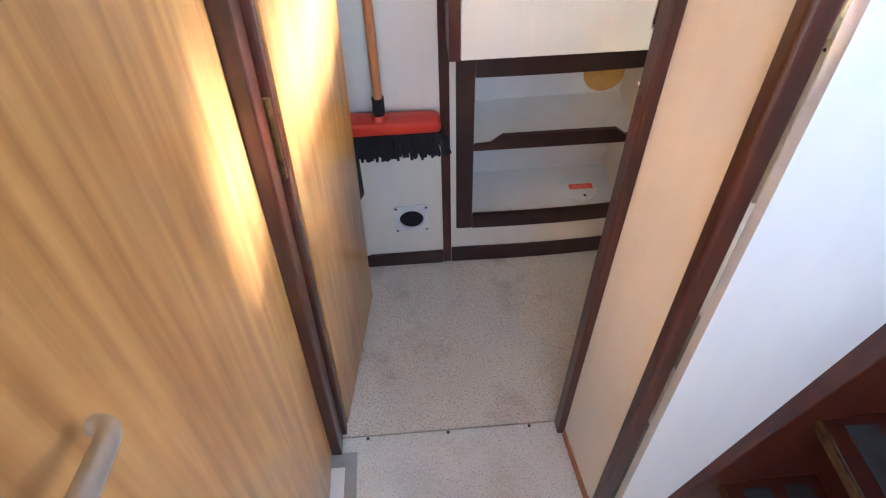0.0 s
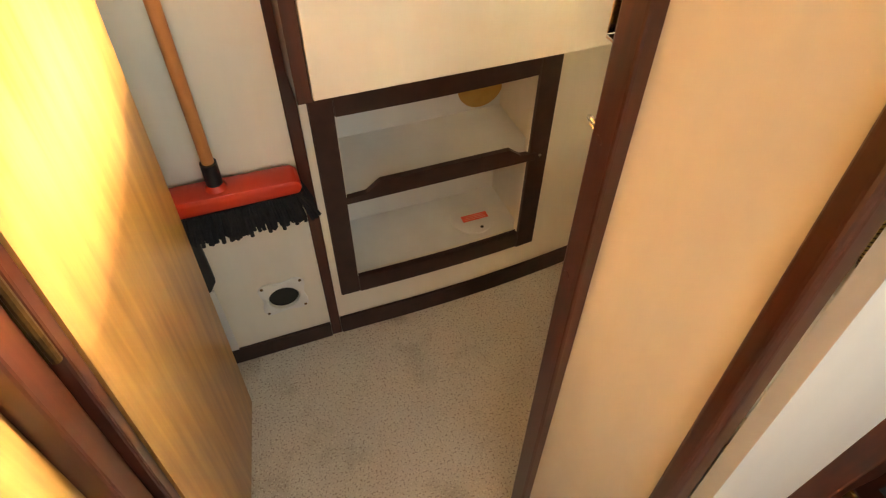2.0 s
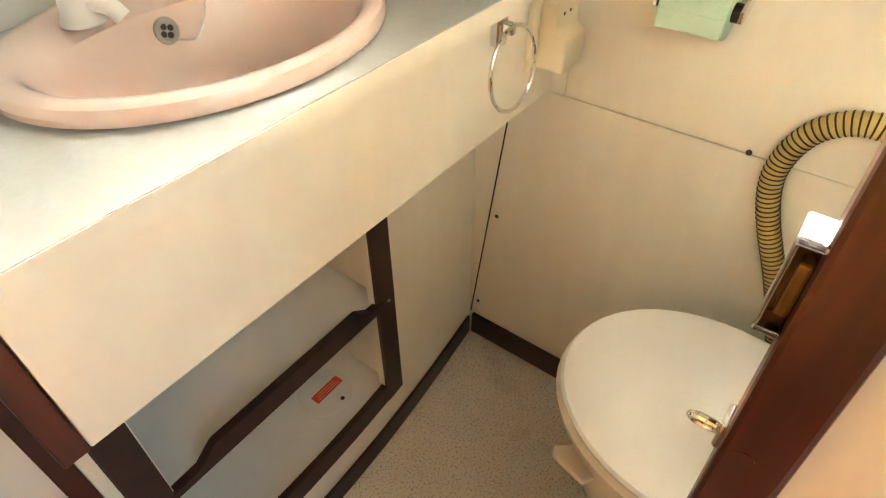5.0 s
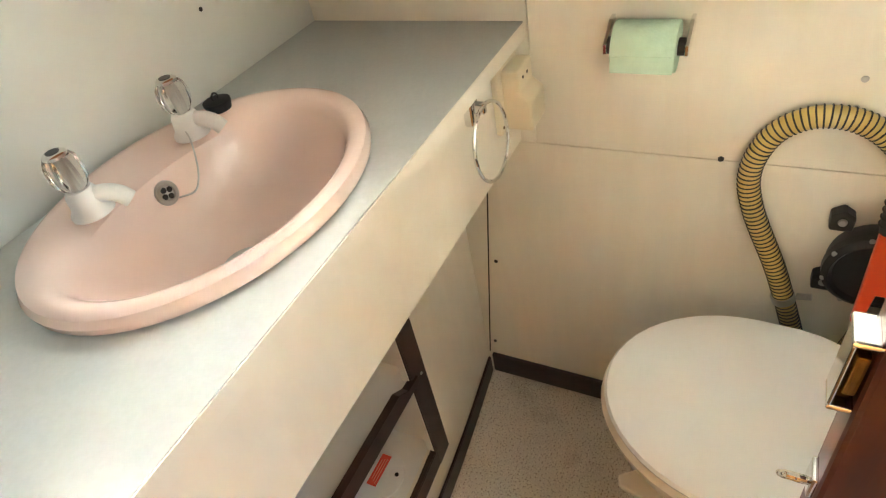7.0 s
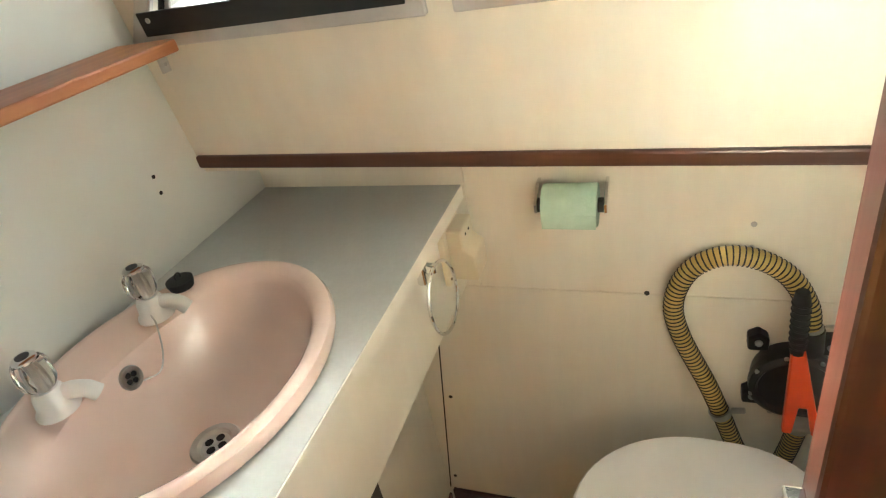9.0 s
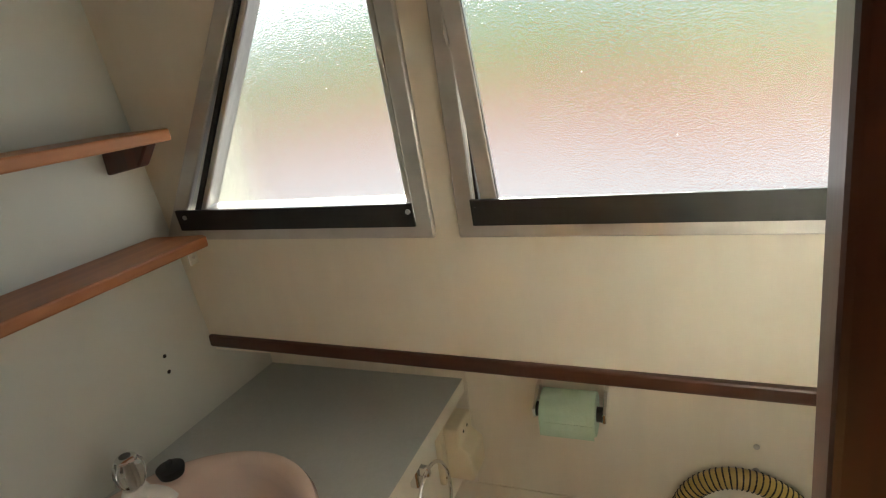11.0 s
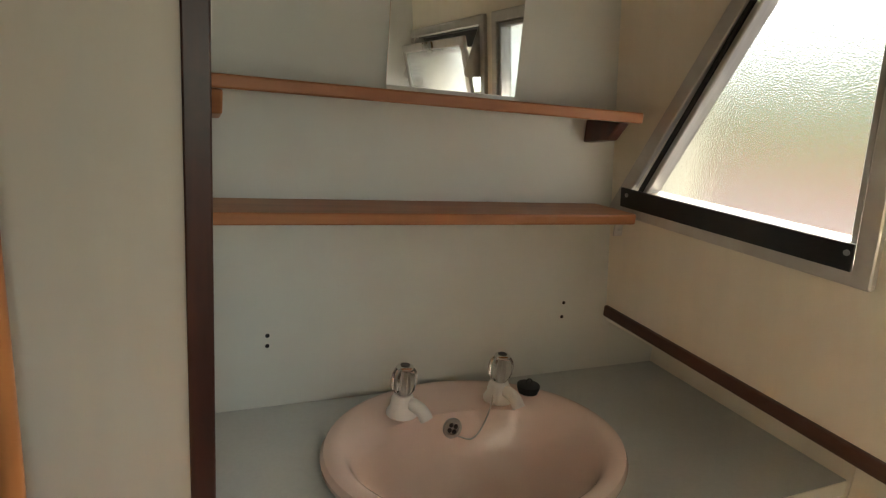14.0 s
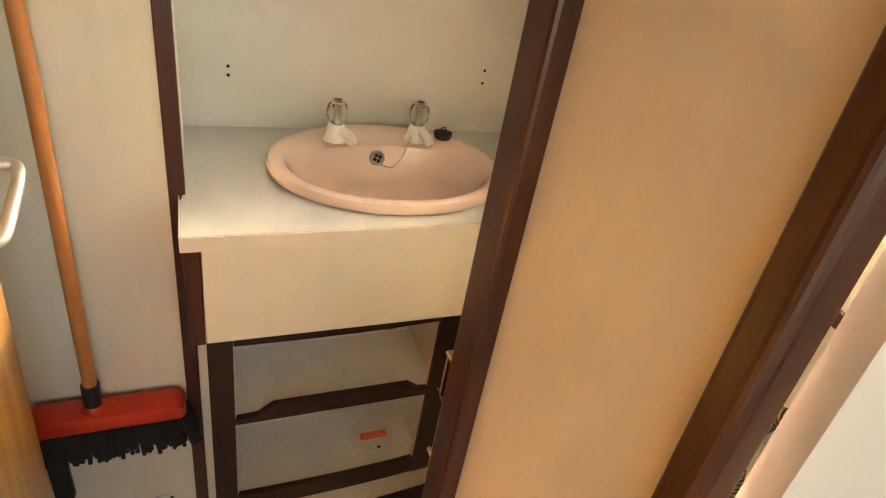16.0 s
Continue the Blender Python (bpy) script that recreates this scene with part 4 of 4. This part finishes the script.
# ---- door, door furniture ----
door = tagged(new("door_1"), "light oak veneer door standing open against the wall", "door", kind="structure")
b = bmesh.new()
HINGE, NB = Vector((-1.234, -0.571)), 12
rows = []
for i in range(NB + 1):
    z = 0.012 + (CEIL - 0.06) * i / NB
    fx, fy = -1.170 + 0.034 * z, -0.144 - 0.020 * z
    hx = HINGE.x + 0.040 * z
    rows.append([b.verts.new((hx, HINGE.y, z)), b.verts.new((fx, fy, z)), b.verts.new((fx - 0.026, fy + 0.003, z)), b.verts.new((hx - 0.026, HINGE.y + 0.003, z))])
for p, q in zip(rows, rows[1:]):
    for k in range(4):
        b.faces.new((p[k], p[(k + 1) % 4], q[(k + 1) % 4], q[k])).material_index = 1 if k == 1 else 0
b.faces.new(rows[0])
b.faces.new(rows[-1])
part("leaf", b, [M_VENEER, M_DARKFRAME], door, "honey-coloured oak veneer")


def lever_handle(parent, m, flip=1):
    plate = part("handle_plate", box(-0.017, 0.017, 0.0, 0.005, -0.048, 0.048, 0.002), M_ALU, parent, "satin metal backplate")
    plate.matrix_local = m
    part("rose", lathe([(0, 0), (0.013, 0), (0.012, 0.012), (0.008, 0.016), (0.008, 0.034), (0, 0.034)], turn_to((0, 0.005, 0.022), (0, 1, 0)), 18), M_ALU, plate, smooth=True)
    part("lever", tube(spline([(0, 0.034, 0.022), (0, 0.046, 0.020), (-0.012 * flip, 0.050, 0.013), (-0.046 * flip, 0.041, -0.008), (-0.080 * flip, 0.029, -0.030), (-0.088 * flip, 0.016, -0.036)], 6), 0.0075, 12), M_ALU, plate, "satin metal lever", True)
    for z in (-0.040, 0.041):
        part("screw", lathe([(0, 0), (0.004, 0), (0.003, 0.0015), (0, 0.002)], turn_to((0, 0.005, z), (0, 1, 0)), 10), M_STEEL, plate)


lever_handle(door, Matrix.Translation((-1.1325, -0.182, 1.150)) @ Matrix.Rotation(radians(-81), 4, "Z"), -1)
hinge1 = tagged(finish("door_hinge", box(-1.2265, -1.2045, -0.5728, -0.5715, 0.93, 1.03), M_BRASS), "tarnished brass hinge on the door post", "hinge")
hleaf = part("hinge_leaf", leaning(box(-1.262, -1.240, -0.6055, -0.6005, 0.90, 1.04, 0.001)), M_BRASS, hinge1)
part("knuckle", tube([(-1.206, -0.6035, 0.90), (-1.201, -0.6035, 1.04)], 0.005, 10), M_BRASS, hinge1)

door_2 = tagged(new("door_2"), "light oak veneer door in the passage with a curved lever handle", "door", kind="structure")
part("leaf", leaning(box(-1.312, -1.272, -1.60, -0.6555, 0.012, CEIL - 0.03, 0.002)), M_VENEER, door_2, "honey-coloured oak veneer")
lever_handle(door_2, Matrix.Translation((-1.2245, -1.222, 1.190)) @ Matrix.Rotation(radians(-90), 4, "Z"), 1)

keep = thing("lock_keep", "tarnished brass lock keep with a bright rim on the door post", "lock keep")
part("back_plate", box(-0.655, -0.650, -0.5820, -0.5715, 1.098, 1.150, 0.001), M_BRASS, keep, "dark brass inside")
part("side_plate", box(-0.670, -0.650, -0.5710, -0.5690, 1.098, 1.150, 0.0008), M_CHROME, keep)
part("bottom_plate", box(-0.670, -0.650, -0.5820, -0.5690, 1.0935, 1.0975, 0.001), M_CHROME, keep)
part("top_plate", box(-0.672, -0.648, -0.5820, -0.5680, 1.1505, 1.155, 0.0018), M_CHROME, keep, "bright metal lip")
part("latch_block", box(-0.666, -0.6555, -0.581, -0.574, 1.104, 1.138, 0.002), M_BRASS, keep)

eye = thing("hook_eye", "chrome hook eye screwed to the door post", "hook eye")
part("base", box(-0.668, -0.648, -0.5850, -0.5800, 0.988, 1.012, 0.002), M_CHROME, eye)
part("loop", tube([(-0.662 - 0.004 * math.sin(a * math.pi / 8), -0.572 + 0.009 * math.cos(a * math.pi / 8), 1.000 + 0.008 * math.sin(a * math.pi / 8)) for a in range(16)], 0.0026, 8, closed=True), M_CHROME, eye, smooth=True)

for y in (-0.620,):
    for z in (0.80, 1.0):
        tagged(finish("post_plug", lathe([(0, 0), (0.006, 0), (0.006, 0.0008), (0, 0.001)], turn_to((-0.677 + 0.004 * z, y + 0.022 * z, z), (-1, 0, 0)), 12), M_MAHOGANY_X), "wooden plug in the door post", "plug", "post plugs")

# ---- broom, vent, floor fittings ----
broom = thing("broom", "red broom with black bristles and an orange wooden handle", "broom")
part("handle", tube([(-1.086, -0.045, 0.66), (-1.084, -0.030, 1.20), (-1.086, -0.022, 1.90)], 0.0115, 14), M_HANDLE, broom, "orange lacquered handle", True)
part("ferrule", tube([(-1.087, -0.046, 0.618), (-1.086, -0.045, 0.675)], 0.0155, 14), M_BLACK, broom, "black ferrule", True)
part("socket", lathe([(0.022, -0.01), (0.020, 0.008), (0.015, 0.014), (0, 0.014)], Matrix.Translation((-1.087, -0.046, 0.614)), 18), M_RED, broom, smooth=True)
part("head", prism([(-1.190, 0.578), (-0.938, 0.578), (-0.930, 0.590), (-0.934, 0.606), (-0.944, 0.612), (-1.180, 0.618), (-1.190, 0.612)], "y", -0.074, -0.016, 0.006), M_RED, broom, "red plastic head", True)
bb = bmesh.new()
rnd = random.Random(4)
for i in range(46):
    for j in range(6):
        x = -1.187 + 0.252 * i / 45
        y = -0.072 + 0.010 * j + rnd.uniform(-0.002, 0.002)
        lean = (x + 1.06) * 0.10 + rnd.uniform(-0.004, 0.004)
        lean += 0.012 if i > 42 else 0
        low = 0.505 + rnd.uniform(-0.008, 0.008) + (0.012 if rnd.random() < 0.08 else 0)
        tube([(x, y, 0.5775), (x + lean * 0.5, y + rnd.uniform(-0.003, 0.003), 0.545), (x + lean, y - 0.004 + rnd.uniform(-0.005, 0.005), low)], 0.0042, 5, bb)
tagged(part("bristles", bb, M_BRISTLE, broom, "stiff black bristles"), kind="stuff")
clip = tagged(finish("broom_clip", box(-1.200, -1.185, -0.060, -0.0005, 0.560, 0.577, 0.002), M_STEEL), "metal clip holding the broom on the panel", "clip")
dust = thing("dustpan_strap", "black strap hanging below the broom", "strap")
part("strap", prism([(-1.196, 0.560), (-1.170, 0.560), (-1.160, 0.48), (-1.160, 0.33), (-1.178, 0.30), (-1.196, 0.30)], "y", -0.014, -0.0005, 0.002), M_RUBBER, dust)
tagged(finish("panel_strip", box(-1.196, -1.172, -0.008, -0.0005, 0.056, 0.295, 0.002), M_WPLASTIC), "white strip at the panel's edge", "strip")

vent = thing("round_vent", "white square vent flange with a dark round hole", "vent")
vo = []
for i in range(40):
    a = 2 * math.pi * i / 40
    k = 0.058 / max(abs(math.cos(a)), abs(math.sin(a)))
    r = min(k, 0.070) - 0.008 * abs(math.cos(2 * a)) ** 2
    vo.append((r * math.cos(a), r * math.sin(a)))
vb = bmesh.new()
VM = turn_to((-1.027, -0.0005, 0.209), (0, -1, 0))
o0 = [vb.verts.new(VM @ Vector((x, y, 0))) for x, y in vo]
o1 = [vb.verts.new(VM @ Vector((x, y, 0.005))) for x, y in vo]
i1 = [vb.verts.new(VM @ Vector((0.042 * math.cos(2 * math.pi * i / 40), 0.042 * math.sin(2 * math.pi * i / 40), 0.010))) for i in range(40)]
i2 = [vb.verts.new(VM @ Vector((0.038 * math.cos(2 * math.pi * i / 40), 0.038 * math.sin(2 * math.pi * i / 40), 0.009))) for i in range(40)]
i3 = [vb.verts.new(VM @ Vector((0.037 * math.cos(2 * math.pi * i / 40), 0.037 * math.sin(2 * math.pi * i / 40), 0.0008))) for i in range(40)]
for p, q in ((o0, o1), (o1, i1), (i1, i2), (i2, i3)):
    for i in range(40):
        vb.faces.new((p[i], p[(i + 1) % 40], q[(i + 1) % 40], q[i]))
part("flange", vb, M_WPLASTIC, vent, smooth=True)
part("hole", lathe([(0, 0), (0.0368, 0), (0.0368, 0.0006), (0, 0.0006)], VM, 32), M_HOLE, vent, "dark opening")
for sx_ in (-1, 1):
    for sy_ in (-1, 1):
        c = VM @ Vector((0.046 * sx_, 0.046 * sy_, 0.0055))
        part("screw", lathe([(0, 0), (0.0042, 0), (0.0036, 0.0016), (0, 0.002)], turn_to(c, (0, -1, 0)), 10), M_BRASS, vent)

for x, y in ((-1.180, -0.6115), (-0.966, -0.6115), (-0.747, -0.6115)):
    tagged(finish("floor_screw", lathe([(0, 0), (0.0045, 0), (0.0045, 0.0009), (0, 0.0012)], Matrix.Translation((x, y - 0.004, 0.0)), 10), M_BLACK), "small dark screw beside the floor joint", "screw", "floor screws")
plate = thing("threshold_plate", "worn grey threshold plate with a white strip on the floor", "plate")
part("plate", box(-1.276, -1.207, -1.10, -0.650, 0.0, 0.003, 0.001), M_GREY, plate)
part("strip", box(-1.274, -1.238, -1.10, -0.690, 0.0031, 0.007, 0.001), M_WPLASTIC, plate, "white plastic strip")

# ---- companionway stairs ----
stairs = thing("companionway_stairs", "steep dark mahogany companionway stairs with grip treads", "stairs")


def sx_at(z):
    return -0.555 + 0.285 * z


part("stringer", prism([(sx_at(0), 0.0), (sx_at(0) + 0.105, 0.0), (sx_at(1.30) + 0.105, 1.30), (sx_at(1.30), 1.30)], "y", -0.902, -0.8575, 0.003), M_MAHOGANY, stairs, "dark stringer")
part("stringer", prism([(sx_at(0), 0.0), (sx_at(0) + 0.105, 0.0), (sx_at(1.30) + 0.105, 1.30), (sx_at(1.30), 1.30)], "y", -1.475, -1.455, 0.003), M_MAHOGANY, stairs, "dark stringer")
for z in (0.27, 0.54, 0.81, 1.08):
    x = sx_at(z) + 0.055
    tr = part("tread", box(x, x + 0.24, -1.4545, -0.8805, z - 0.026, z, 0.004), M_MAHOGANY_X, stairs, "dark wooden tread")
    part("nosing", box(x - 0.006, x - 0.0005, -1.450, -0.885, z - 0.020, z + 0.002, 0.001), M_BRASS, tr, "thin metal nosing")
    for k in (0.035, 0.120):
        part("grip_strip", box(x + k, x + k + 0.055, -1.42, -0.915, z + 0.0002, z + 0.0015), M_TREAD, tr, "grey grip strip")
part("back_board", prism([(sx_at(0) + 0.24, 0.0), (sx_at(0) + 0.26, 0.0), (sx_at(1.30) + 0.32, 1.30), (sx_at(1.30) + 0.30, 1.30)], "y", -1.4545, -0.8805), M_MAHOGANY_X, stairs, "dark board closing the stairs")
part("side_board", prism([(sx_at(0) + 0.02, 0.0), (sx_at(0) + 0.26, 0.0), (sx_at(1.30) + 0.32, 1.30), (sx_at(1.30) + 0.02, 1.30)], "y", -0.8972, -0.8960), M_MAHOGANY, stairs, "dark board beside the treads")
